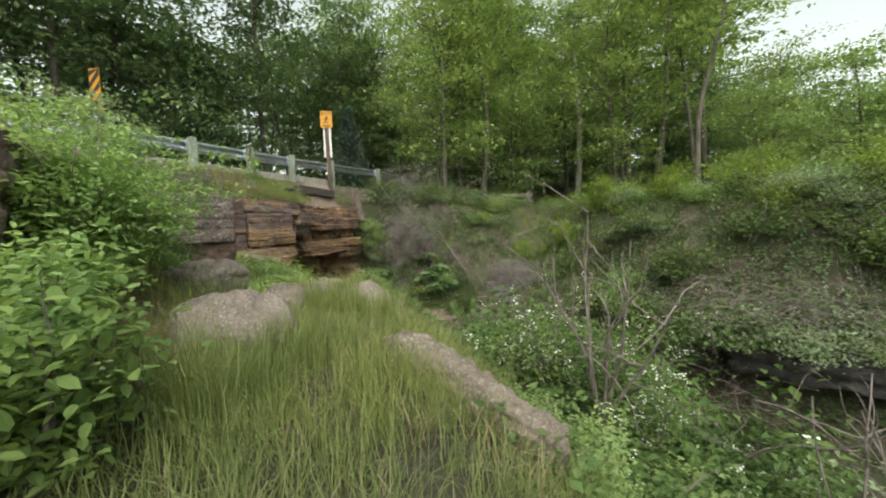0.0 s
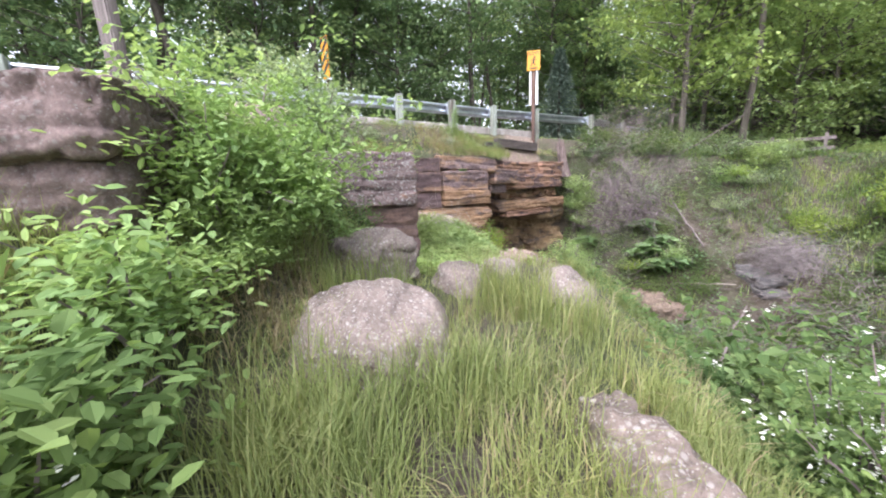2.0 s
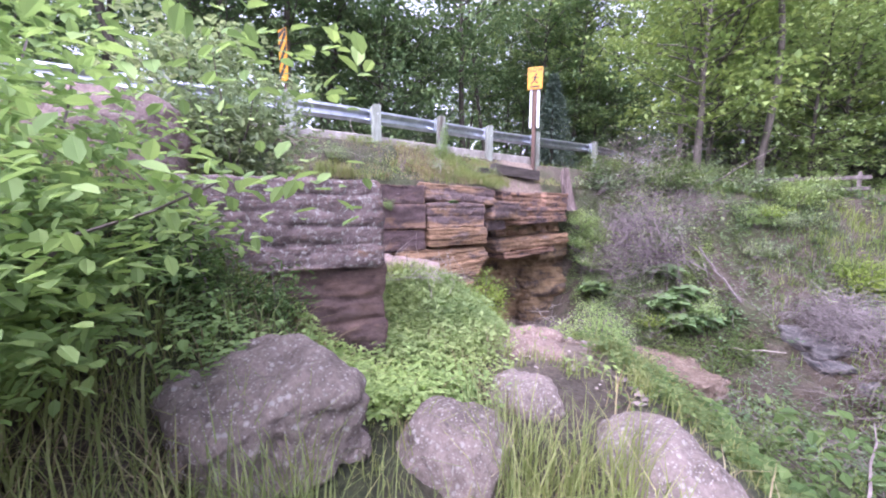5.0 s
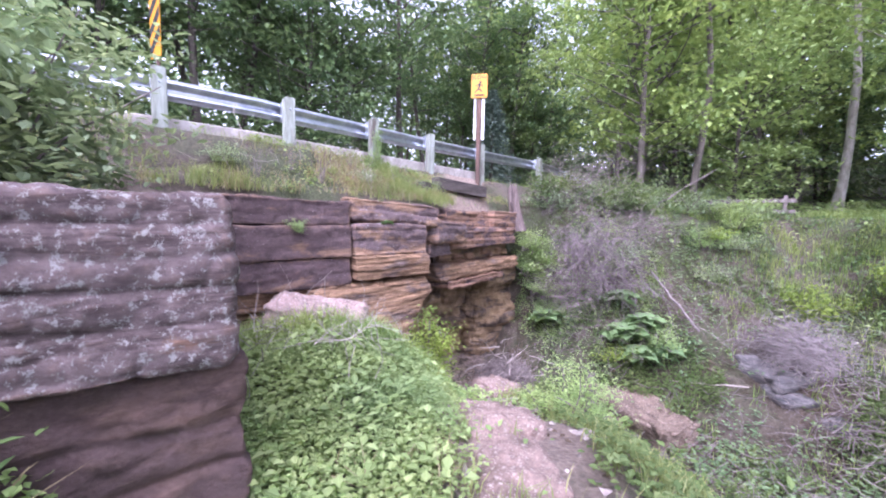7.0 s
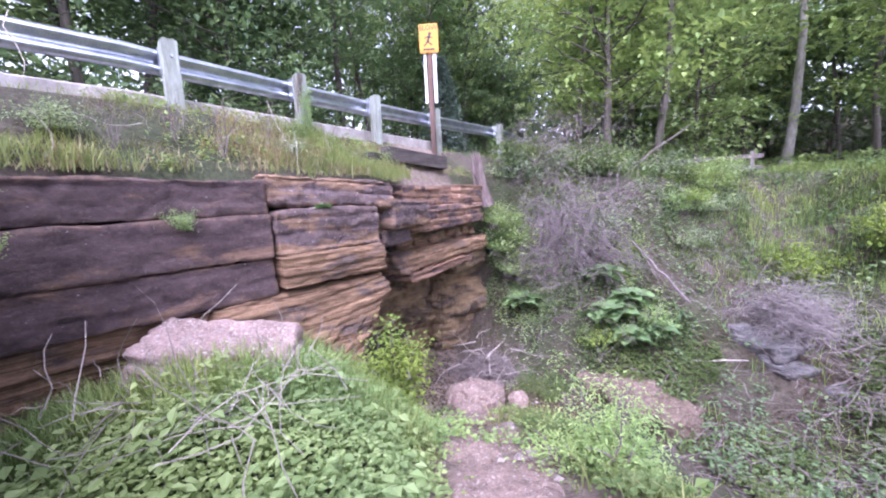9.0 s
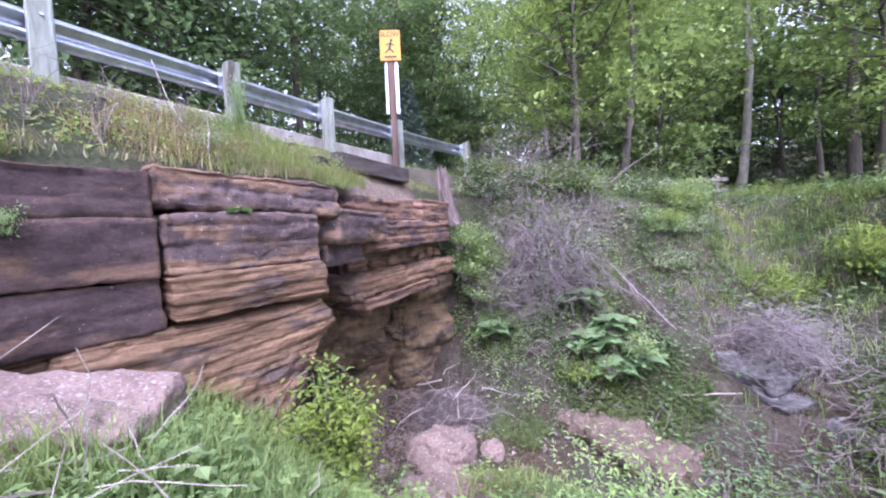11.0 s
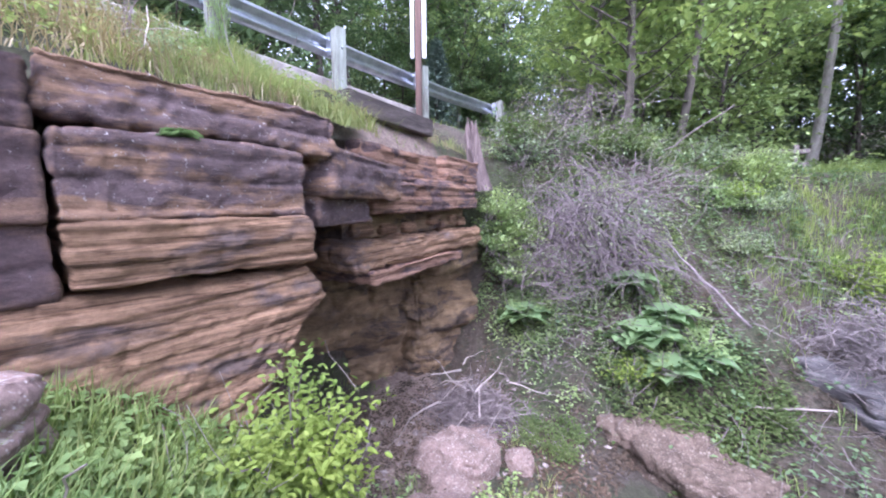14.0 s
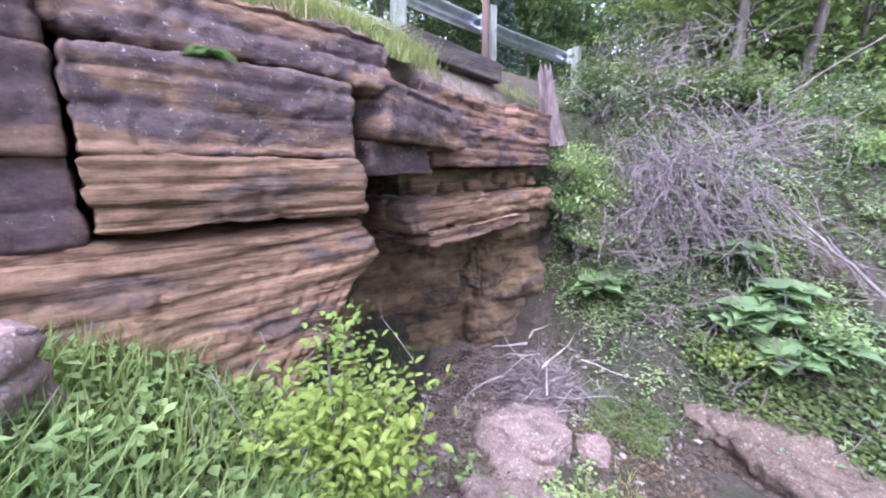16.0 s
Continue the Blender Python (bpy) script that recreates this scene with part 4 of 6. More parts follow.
def make_tree(seed, height, spread, first, leaf, bark, bare=0.0, sprays=150, per=44, size=0.17, girth=0.16, where=Matrix(), label=""):
    """A broad-leaved tree: a tapered trunk with limbs and twigs, and sprays of leaves round the limbs."""
    rng = np.random.default_rng(seed)
    root = holder("tree", where, label, "tree")
    stem = wander(rng, (0, 0, -0.4), (0, 0, 1), height, 12, 0.045, 0.05)
    wood = [tube(stem, np.linspace(girth, 0.025, 13) * np.r_[1.35, np.ones(12)], 7)]
    spots = []
    limbs = int(sprays / 5)
    for k in range(limbs):
        f = first + (0.97 - first) * (k + rng.uniform(0, 1)) / limbs
        p = np.array([np.interp(f * 12, np.arange(13), stem[:, a]) for a in range(3)])
        a = k * 2.4 + rng.uniform(-0.5, 0.5)
        shape = 0.45 + 0.75 * math.sin(math.pi * min(1, (f - first) / (1 - first) * 0.85 + 0.12))
        long = spread * shape * rng.uniform(0.6, 1.15)
        limb = wander(rng, p, (math.cos(a), math.sin(a), rng.uniform(0.1, 0.6)), long, 6, 0.12, 0.02)
        wood.append(tube(limb, np.linspace(max(0.018, girth * 0.28 * shape), 0.008, 7), 3))
        for s in range(5):
            q = limb[int(rng.integers(2, 7))]
            twig = wander(rng, q, rng.normal(0, 1, 3) * [1, 1, 0.35] + [0, 0, 0.1], rng.uniform(0.3, 0.9), 3, 0.15)
            if s < 1 and height < 12:
                wood.append(tube(twig, np.linspace(0.01, 0.004, 4), 3))
            spots.append(twig[-1])
    V, F = joined(wood)
    put("trunk", V, F, bark, root, smooth=True)
    spots = np.array(spots)
    n = len(spots)
    C = np.repeat(spots, per, 0) + rng.normal(0, 1, (n * per, 3)) * np.repeat(rng.uniform(0.3, 0.68, n), per)[:, None] * [1, 1, 0.2]
    D = rng.normal(0, 1, (n * per, 3)) * [1, 1, 0.25] + [0, 0, -0.3]
    V, F = leaves(rng, C, D, size, 0.62, 0.1, 0.9)
    put("crown", V, F, leaf, root)
    return root


def make_spruce(seed, height, where, label):
    rng = np.random.default_rng(seed)
    root = holder("tree", where, label, "tree")
    V, F = tube([(0, 0, -0.3), (0, 0, height * 0.5), (0, 0, height)], [0.16, 0.09, 0.015], 8)
    put("trunk", V, F, M_BARK, root, smooth=True)
    P, D = [], []
    for k in range(210):
        f = (k + 1) / 211
        z = 0.5 + (height - 0.6) * f
        a = k * 2.399
        r = (1 - f) ** 0.85 * height * 0.27 * rng.uniform(0.75, 1.1) + 0.1
        for s in np.linspace(0.15, 1, 12):
            c = np.array([math.cos(a) * r * s, math.sin(a) * r * s, z - 0.22 * r * s])
            for _ in range(4):
                P.append(c + rng.normal(0, 0.05, 3))
                D.append(np.array([math.cos(a), math.sin(a), -0.3]) + rng.normal(0, 0.45, 3))
    V, F = leaves(rng, np.array(P), np.array(D), 0.24, 0.3, 0.05, 0.6)
    put("crown", V, F, M_NEEDLE, root)
    return root


def on_land(x, y, rz=0.0, scale=1.0, dz=0.0, tilt=0.0):
    return pose(x, y, float(land(np.array(x), np.array(y))) + dz, tilt, 0, rz) @ Matrix.Scale(scale, 4)


def clone(ob, m):
    c = copy_thing(ob, m)
    c.matrix_basis = m
    return c


maple = make_tree(11, 10.5, 3.3, 0.16, M_LEAF_MAPLE, M_BARK, sprays=280, per=26, size=0.21, girth=0.13, where=on_land(-8.8, 17.2), label="young maple with bright green leaves and low limbs")
tagged(clone(maple, on_land(-1.6, 22.0, 130, 0.95)), "young maple with bright green leaves behind the bank")
tagged(clone(maple, on_land(-11.0, 23.0, 250, 1.0)), "young maple with bright green leaves beside the road")
tall_a = make_tree(12, 18, 4.2, 0.22, M_LEAF_MID, M_BARK, sprays=175, per=20, size=0.33, girth=0.2, where=on_land(-12.6, 30.0), label="tall woodland tree with green leaves")
tall_b = make_tree(13, 17, 3.6, 0.34, M_LEAF_DARK, M_BARK, sprays=175, per=20, size=0.33, girth=0.18, where=on_land(-20.6, 7.0), label="tall woodland tree with dark leaves beyond the road")
slim = make_tree(14, 16, 2.6, 0.45, M_LEAF_MAPLE, M_BARK, sprays=130, per=20, size=0.29, girth=0.13, where=on_land(2.0, 27.0), label="slim woodland tree with a bare lower trunk")
low_dark = make_tree(15, 8.5, 3.3, 0.08, M_LEAF_DARK, M_BARK, sprays=200, per=24, size=0.27, girth=0.12, where=on_land(-19.4, 10.5), label="leafy dark understorey tree at the wood's edge")
low_mid = make_tree(16, 7.0, 2.8, 0.06, M_LEAF_MID, M_BARK, sprays=180, per=24, size=0.23, girth=0.09, where=on_land(7.5, 23.0, 0, 0.9), label="leafy young tree at the wood's edge")
birch = make_tree(17, 19, 2.6, 0.6, M_LEAF_MID, M_BARK_PALE, sprays=110, per=26, size=0.26, girth=0.2, where=on_land(-4.79, 28.8) @ pose(0, 0, 0, 0, 4, 0), label="tall pale-barked tree standing in the wood")
make_spruce(18, 7.6, on_land(-21.3, 24.1), "small dark blue-green spruce beyond the road")

rng = np.random.default_rng(77)
taken = [(-8.8, 17.2), (-1.6, 22.0), (-11, 23), (-12.6, 30), (-20.6, 7), (2, 27), (-19.4, 10.5), (7.5, 20), (-4.79, 28.8), (-21.3, 24.1)]


def clear_view(x, y):
    """An open lane runs up to the pale tree."""
    return abs(x + 4.9) > 2.3 and abs((x - 0.5) + 0.19 * (y - 0.7)) > 1.2


def wood(count, x0, x1, y0, y1, kinds, gap, keep=lambda x, y: True):
    made = tries = 0
    while made < count and tries < 4000:
        tries += 1
        x, y = rng.uniform(x0, x1), rng.uniform(y0, y1)
        if not keep(x, y) or any((x - a) ** 2 + (y - b) ** 2 < gap * gap for a, b in taken):
            continue
        taken.append((x, y))
        clone(kinds[int(rng.integers(len(kinds)))], on_land(x, y, rng.uniform(0, 360), rng.uniform(0.85, 1.12) * (0.7 if x > 4 else 1.0), tilt=rng.uniform(-2, 2)))
        made += 1


# beyond the road
wood(13, -23, -18.6, -9, 18, [low_dark, low_dark, tall_b], 2.2, lambda x, y: x < rail_x(y) - 8.0 and x < -19.5 + 0.25 * max(0, 14 - y))
wood(13, -34, -21, -16, 34, [tall_b, tall_a], 2.6, lambda x, y: x < rail_x(y) - 9.5 and not (x > -25 and 17 < y < 27))
# ahead, behind the bank
wood(10, -13, 6, 22, 34, [slim, slim, tall_a, maple], 2.6, lambda x, y: x > rail_x(y) + 1.5 and clear_view(x, y) and x - 0.5 < 0.19 * y)
wood(17, -24, 6, 33, 52, [tall_a, slim, slim], 2.8, lambda x, y: x - 0.5 < 0.10 * y and not rail_x(y) - 8 < x < rail_x(y) + 1)
wood(6, -12, 5, 20, 30, [slim, slim, low_mid], 2.6, lambda x, y: x > rail_x(y) + 2 and clear_view(x, y))
wood(12, 5, 26, 20, 36, [low_mid], 2.8)
for x, y, k in ((-23.8, 29, tall_a), (-25.5, 34, tall_b), (-13.2, 34, tall_a), (-27.5, 36, tall_b), (-22, 46, tall_a), (-13.4, 38, tall_b), (-24.8, 31.5, low_dark), (-24.5, 27, tall_b), (-28, 31, tall_a), (-26, 22.3, tall_b), (-30, 30, tall_b), (-22.6, 32.8, tall_a), (-24.2, 37.5, tall_b), (-23.2, 35, low_dark), (-25.5, 39.5, low_dark), (-22.4, 30.6, low_dark), (-20.5, 41, tall_a), (-26, 25.5, low_dark), (-31, 36, tall_a), (-18, 47, tall_b), (-13, 26.5, low_dark), (-15, 45, low_dark), (-19.5, 45, low_dark)):
    clone(k, on_land(x, y, x * 31, 1.05))
for x in range(-13, 9, 2):
    clone((low_dark, low_mid, low_dark)[x % 3], on_land(x + 0.4 * (x % 3), 36 + 1.5 * (x * 7 % 3), x * 47, 1.0))
# behind the walker
wood(4, -16, 22, -26, -12, [tall_a, tall_b, low_mid], 3.2)
wood(3, 14, 26, -10, 14, [low_mid, tall_a], 3.2)


def far_woods(seed, n, rmin, rmax):
    """Leaf sprays of the deep wood, too far to tell trees apart."""
    r = np.random.default_rng(seed)
    a = r.uniform(radians(20), radians(215), n)
    d = r.uniform(rmin, rmax, n)
    P = np.stack([-6 + d * np.cos(a), 8 + d * np.sin(a), 2 + (4 + 12 * ramp(radians(72), radians(90), a)) * r.uniform(0, 1, n) ** 1.1], -1)
    P[:, 2] += land(P[:, 0], P[:, 1]) - 2
    P = np.repeat(P, 16, 0) + r.normal(0, 0.9, (n * 16, 3))
    return leaves(r, P, r.normal(0, 1, (n * 16, 3)), 0.95, 0.7, 0.1, 0.5)


V, F = far_woods(5, 2700, 46, 62)
tagged(put("far_woods", V, F, M_LEAF_DARK), "dense green deciduous woods in the distance", "woods", kind="stuff")

# ---------- shrubs ----------


def uv(x, y):
    return -0.745 * x + 0.667 * y, 0.667 * x + 0.745 * y - 0.75



def make_bush(seed, radius, height, leaf, size, stems=14, sprays=130, per=22, bark=M_TWIG, where=Matrix(), label="", flowers=0, width=0.6, oval=False):
    """A shrub: arching stems from one foot and sprays of leaves along them."""
    rng = np.random.default_rng(seed)
    root = holder("bush", where, label, "bush")
    wood_, spots = [], []
    for k in range(stems):
        a = rng.uniform(0, 2 * math.pi)
        out = rng.uniform(0.15, 1.0)
        line = wander(rng, (rng.normal(0, 0.1), rng.normal(0, 0.1), -0.1), (math.cos(a) * out, math.sin(a) * out, 1.0), height * rng.uniform(0.7, 1.15), 7, 0.16, -0.02)
        line[:, :2] *= radius / max(0.35 * height, 0.2) * 0.55
        wood_.append(tube(line, np.linspace(0.016, 0.004, 8), 3))
        for s in range(max(1, sprays // stems)):
            q = line[int(rng.integers(1, 8))]
            spots.append(q + rng.normal(0, 1, 3) * [radius * 0.24, radius * 0.24, height * 0.10])
    V, F = joined(wood_)
    put("stem", V, F, bark, root)
    S = np.array(spots)
    n = len(S)
    C = np.repeat(S, per, 0) + rng.normal(0, 1, (n * per, 3)) * [0.13, 0.13, 0.06] * (size / 0.09) ** 0.5
    C[:, 2] = np.abs(C[:, 2] - 0.02) + 0.02
    V, F = leaves(rng, C, rng.normal(0, 1, (n * per, 3)) * [1, 1, 0.5] + [0, 0, -0.1], size, width, 0.08, 0.75, oval)
    put("foliage", V, F, leaf, root)
    if flowers:
        P = S[rng.integers(0, n, flowers)] + rng.normal(0, 0.05, (flowers, 3)) + [0, 0, 0.06]
        P = np.repeat(P, 7, 0) + rng.normal(0, 0.022, (flowers * 7, 3))
        V, F = leaves(rng, P, rng.normal(0, 1, P.shape) * [1, 1, 0.3], 0.03, 0.9, 0.05, 0.9)
        put("blossom", V, F, M_PETAL, root, "small white flowers")
    return root


big_bush = make_bush(31, 0.85, 1.52, M_LEAF_BUSH, 0.062, 26, 560, 36, where=on_land(-4.1, 2.1), label="large bright green leafy shrub beside the boulders", oval=True)
tagged(clone(big_bush, on_land(-3.75, 2.05, 140, 0.45)), "lower green leafy shrub before the dark boulder")
make_bush(32, 0.95, 1.75, M_LEAF_GREY, 0.085, 24, 330, 24, where=pose(-7.25, 3.3, 1.75), label="grey-green leafy shrub on top of the square block", oval=True)
make_bush(33, 0.42, 0.95, M_LEAF_FRESH, 0.085, 14, 170, 14, where=on_land(-2.0, 1.15), label="fresh green shrub with large leaves and white flowers", oval=True, flowers=10)
make_bush(34, 0.5, 0.7, M_LEAF_BUSH, 0.07, 14, 190, 20, where=on_land(-3.0, 1.45), label="leafy green shrub under the dark boulder", oval=True)
make_bush(35, 0.26, 1.12, M_LEAF_LIME, 0.05, 11, 170, 18, where=on_land(-7.75, 7.42), label="small yellow-green sapling before the cliff", oval=True)
make_bush(36, 0.42, 0.75, M_LEAF_BUSH, 0.04, 20, 300, 20, where=on_land(-5.55, 7.6), label="light green feathery shrub on the slope below the path", width=0.4)
dock = make_bush(61, 0.28, 0.75, M_LEAF_BRAMBLE, 0.12, 8, 60, 9, where=on_land(-5.2, 3.0, 0, 0.75), label="tall dark green broad-leaved weeds beside the block", width=0.3, oval=True)
clone(dock, on_land(-5.25, 2.7, 120, 0.7))
clone(dock, on_land(-5.2, 3.4, 220, 0.55))
bramble = make_bush(37, 0.8, 0.9, M_LEAF_BRAMBLE, 0.09, 14, 140, 16, where=on_land(-0.6, 5.6), label="bramble thicket with white flowers in the gully", flowers=24)
scrub = make_bush(38, 0.7, 0.8, M_LEAF_BANK, 0.085, 12, 100, 13, where=on_land(-7.2, 12.6), label="low green scrub on the bank")
lime = make_bush(39, 0.7, 1.3, M_LEAF_LIME, 0.10, 12, 120, 15, where=on_land(-1.5, 17.5), label="yellow-green young shrub on the bank")
rng = np.random.default_rng(5)
for x, y, s in ((0.6, 6.4, 1.1), (1.6, 5.2, 1.0), (0.2, 8.0, 1.2), (1.55, 7.6, 0.9), (2.3, 7.4, 0.6), (-1.6, 7.4, 1.0), (1.4, 3.9, 0.9)):
    clone(bramble, on_land(x, y, rng.uniform(0, 360), s))
for x, y, s in ((-9.3, 12.9, 0.6), (-9.2, 13.7, 0.9), (-5.6, 13.0, 0.6), (-8.6, 15.0, 1.2), (-10.2, 14.6, 1.2), (-10.8, 16.0, 1.3), (-9.4, 16.4, 1.3),
                (-3.2, 13.2, 0.9), (-2.4, 14.8, 1.1), (-1.0, 13.0, 1.2), (0.8, 12.6, 1.3), (2.4, 13.0, 1.4), (-4.3, 12.0, 0.7), (-2.2, 11.6, 1.0), (-0.2, 10.8, 1.2), (4.4, 12.0, 1.5), (-3.4, 9.8, 1.0), (-4.6, 10.4, 0.8), (-2.6, 8.6, 0.9), (-7.6, 10.9, 0.45), (-8.35, 11.25, 0.45), (-8.1, 10.75, 0.35), (-7.75, 11.5, 0.5)):
    clone(scrub, on_land(x, y, rng.uniform(0, 360), s))
for x, y, s in ((-4.35, 15.9, 0.75), (-2.9, 16.4, 0.8), (-1.8, 17.0, 1.0), (0.5, 15.5, 1.0), (2.8, 15.0, 1.1), (5.0, 14.0, 1.2), (3.0, 18.0, 1.3), (6.5, 16.0, 1.4), (8.0, 12.5, 1.5)):
    clone(lime, on_land(x, y, rng.uniform(0, 360), s))

scrub_mid = make_bush(57, 0.55, 0.75, M_LEAF_MID, 0.08, 12, 100, 15, where=on_land(-6.6, 13.2), label="small green bush on the bank")
scrub_pale = make_bush(58, 0.6, 0.9, M_LEAF_GREY, 0.075, 12, 100, 15, where=on_land(-8.3, 14.9), label="pale grey-green bush on the bank")
scrub_lime = make_bush(59, 0.45, 0.5, M_LEAF_LIME, 0.065, 9, 55, 14, where=on_land(-7.3, 12.7), label="small yellow-green plant on the bank")
made = 0
while made < 96:
    x, y = rng.uniform(-10.2, 6.5), rng.uniform(10.5, 19.5)
    foot = np.interp(x, [-11, -8, -5, -3.8, -1, 4], [12.6, 12.6, 13.2, 13.6, 12.2, 9.8])
    if y < foot or (-5.8 < x < -3.4 and y < 15.4) or (-6.0 < x < -1.8 and 15.0 < y < 20) or (-7.8 < x < -5.8 and 13.0 < y < 15.0):
        continue
    kind = (scrub_mid, scrub_pale, scrub, scrub_lime, scrub_pale)[int(rng.integers(5))]
    clone(kind, on_land(x, y, rng.uniform(0, 360), rng.uniform(0.6, 1.25)))
    made += 1
made = 0
while made < 52:
    x, y = rng.uniform(-2.5, 6.0), rng.uniform(2.5, 10.5)
    if uv(x, y)[1] < 2.0 or (x > 0.9 and y > 6.6) or math.hypot(x - 0.5, y - 0.7) < 3.0:
        continue
    clone((bramble, scrub_mid, bramble, scrub, scrub_pale, scrub_mid)[int(rng.integers(6))], on_land(x, y, rng.uniform(0, 360), rng.uniform(0.5, 1.3) * (0.95 + 0.08 * math.hypot(x, y))))
    made += 1
for x, y, s in ((0.15, 3.35, 0.5), (0.5, 3.1, 0.5), (-0.5, 3.75, 0.5), (0.95, 2.8, 0.5), (-0.2, 4.1, 0.7)):
    clone(scrub_mid, on_land(x, y, rng.uniform(0, 360), s))

for x, y, z, s in ((-9.7, 12.6, 0.35, 1.0), (-9.75, 12.6, 1.0, 0.85), (-9.4, 12.6, -0.15, 0.85), (-9.2, 12.65, -0.7, 0.7), (-9.45, 12.9, 0.6, 0.9)):
    clone(scrub_mid, pose(x, y, z, 0, 25, 70 * s) @ Matrix.Scale(s, 4))

for x, y, s in ((1.9, 9.7, 0.9), (2.7, 9.6, 1.0), (3.5, 9.5, 0.9), (4.3, 9.4, 1.1), (5.2, 9.4, 1.0), (2.3, 10.4, 1.2), (3.2, 10.4, 1.3), (4.3, 10.4, 1.3), (1.2, 10.0, 1.2), (5.4, 10.5, 1.3)):
    clone((bramble, scrub_pale)[int(x * 10) % 2], pose(x, y, -1.22, 0, 0, 77 * x) @ Matrix.Scale(s, 4))
flowering = make_bush(63, 0.5, 1.25, M_LEAF_FRESH, 0.06, 12, 130, 14, where=pose(-0.62, 5.0, -0.55), label="straggling shrub with clusters of white flowers in the gully", flowers=60)
clone(flowering, pose(-0.05, 5.25, -0.7, 0, 0, 130) @ Matrix.Scale(0.9, 4))
clone(flowering, pose(-1.1, 5.3, -0.75, 0, 0, 250) @ Matrix.Scale(0.8, 4))
clone(flowering, pose(0.5, 5.1, -0.95, 0, 0, 20) @ Matrix.Scale(0.8, 4))


def bare_shrub(seed, where, height, stems, label):
    """Leafless grey stems that fork from one foot."""
    r = np.random.default_rng(seed)
    pieces = []
    for k in range(stems):
        a = r.uniform(0, 6.3)
        line = wander(r, (0, 0, -0.1), (math.cos(a) * 0.35, math.sin(a) * 0.35, 1), height * r.uniform(0.7, 1.1), 8, 0.1)
        pieces.append(tube(line, np.linspace(0.02, 0.006, 9), 5))
        for _ in range(6):
            q = line[int(r.integers(2, 9))]
            fork = wander(r, q, r.normal(0, 0.7, 3) + [0, 0, 0.8], height * r.uniform(0.15, 0.4), 5, 0.18)
            pieces.append(tube(fork, np.linspace(0.009, 0.003, 6), 4))
    root = holder("bare_shrub", where, label, "shrub")
    V, F = joined(pieces)
    put("stem", V, F, M_TWIG, root)
    return root


bare = bare_shrub(64, pose(-0.05, 4.9, -0.8), 2.3, 6, "bare grey dead shrub in the gully")
clone(bare, pose(1.55, 3.55, -1.0, 0, 0, 140) @ Matrix.Scale(0.7, 4))
clone(bare, pose(2.2, 4.4, -1.3, 0, 0, 60) @ Matrix.Scale(0.8, 4))
for x, y, k in ((-9.35, 6.55, 0.3), (-9.55, 6.15, 0.26), (-9.3, 5.6, 0.22), (-9.9, 7.3, 0.24)):
    tagged(clone(bare, pose(x, y, float(turf(np.array(x), np.array(y))), 0, 0, 90 * x) @ Matrix.Scale(k, 4)), "dry dead weed stalks on the turf over the cliff")

# ---------- dead wood ----------


def twig_heap(seed, n, spread, length, material, where, label, name="brush_pile", radius=0.006, droop=-0.03, rise=0.35):
    r = np.random.default_rng(seed)
    pieces = []
    for _ in range(n):
        p = r.normal(0, 1, 3) * spread
        p[2] = abs(p[2])
        line = wander(r, p, r.normal(0, 1, 3) * [1, 1, rise] + [0, 0, 0.1], length * r.uniform(0.5, 1.2), 4, 0.25, droop)
        pieces.append(tube(line, np.linspace(radius * r.uniform(0.6, 1.4), 0.002, 5), 3))
    V, F = joined(pieces)
    ob = put(name, V, F, material)
    ob.matrix_world = where
    return tagged(ob, label, "brushwood", kind="stuff")


twig_heap(41, 620, (0.42, 0.62, 0.26), 0.95, M_TWIG, on_land(-8.75, 13.3, dz=0.35, tilt=48), "heap of dry grey-purple bramble canes on the bank")
def cane_fall(seed, n, top, spread, way, length, label):
    """Dead canes that arch out over the bank's edge and hang down it."""
    r = np.random.default_rng(seed)
    pieces = []
    for _ in range(n):
        line = wander(r, np.array(top) + r.normal(0, 1, 3) * spread, np.array(way) + r.normal(0, 0.34, 3), length * r.uniform(0.5, 1.25), 8, 0.13, -0.11)
        pieces.append(tube(line, np.linspace(0.0075 * r.uniform(0.6, 1.4), 0.0025, 9), 4))
    return tagged(put("brush_pile", *joined(pieces), M_CANE), label, "brushwood", kind="stuff")


cane_fall(66, 300, (-8.7, 13.35, 1.1), (0.5, 0.22, 0.45), (0.55, -0.6, -0.1), 1.1, "dead purple-grey bramble canes hanging down the bank")
cane_fall(67, 200, (-8.0, 13.55, 0.55), (0.5, 0.3, 0.4), (0.6, -0.5, -0.1), 1.0, "dead grey canes sprawling over the bank")
twig_heap(42, 330, (0.6, 0.5, 0.25), 0.8, M_TWIG, on_land(-7.9, 14.4, dz=0.1, tilt=38), "dry grey bramble canes on the bank")
twig_heap(43, 2000, (0.40, 0.34, 0.36), 0.42, M_HAZE, on_land(-4.45, 14.6, dz=0.15, tilt=15), "round heap of fine grey twigs above the ledge", radius=0.005, droop=-0.16)
twig_heap(44, 750, (0.28, 0.25, 0.17), 0.42, M_TWIG, on_land(-8.95, 10.75, dz=0.12), "heap of dry sticks at the hollow's mouth", radius=0.009)
twig_heap(65, 14, (0.22, 0.22, 0.25), 0.9, M_PALETWIG, on_land(-8.85, 10.65, dz=0.3), "bleached larger sticks on the brush heap", radius=0.016)
twig_heap(45, 110, (0.45, 0.4, 0.06), 0.55, M_PALETWIG, on_land(-7.0, 5.45, dz=0.12), "bleached dry stems over the ivy", "dry_stems", 0.0035, 0.0, 1.4)
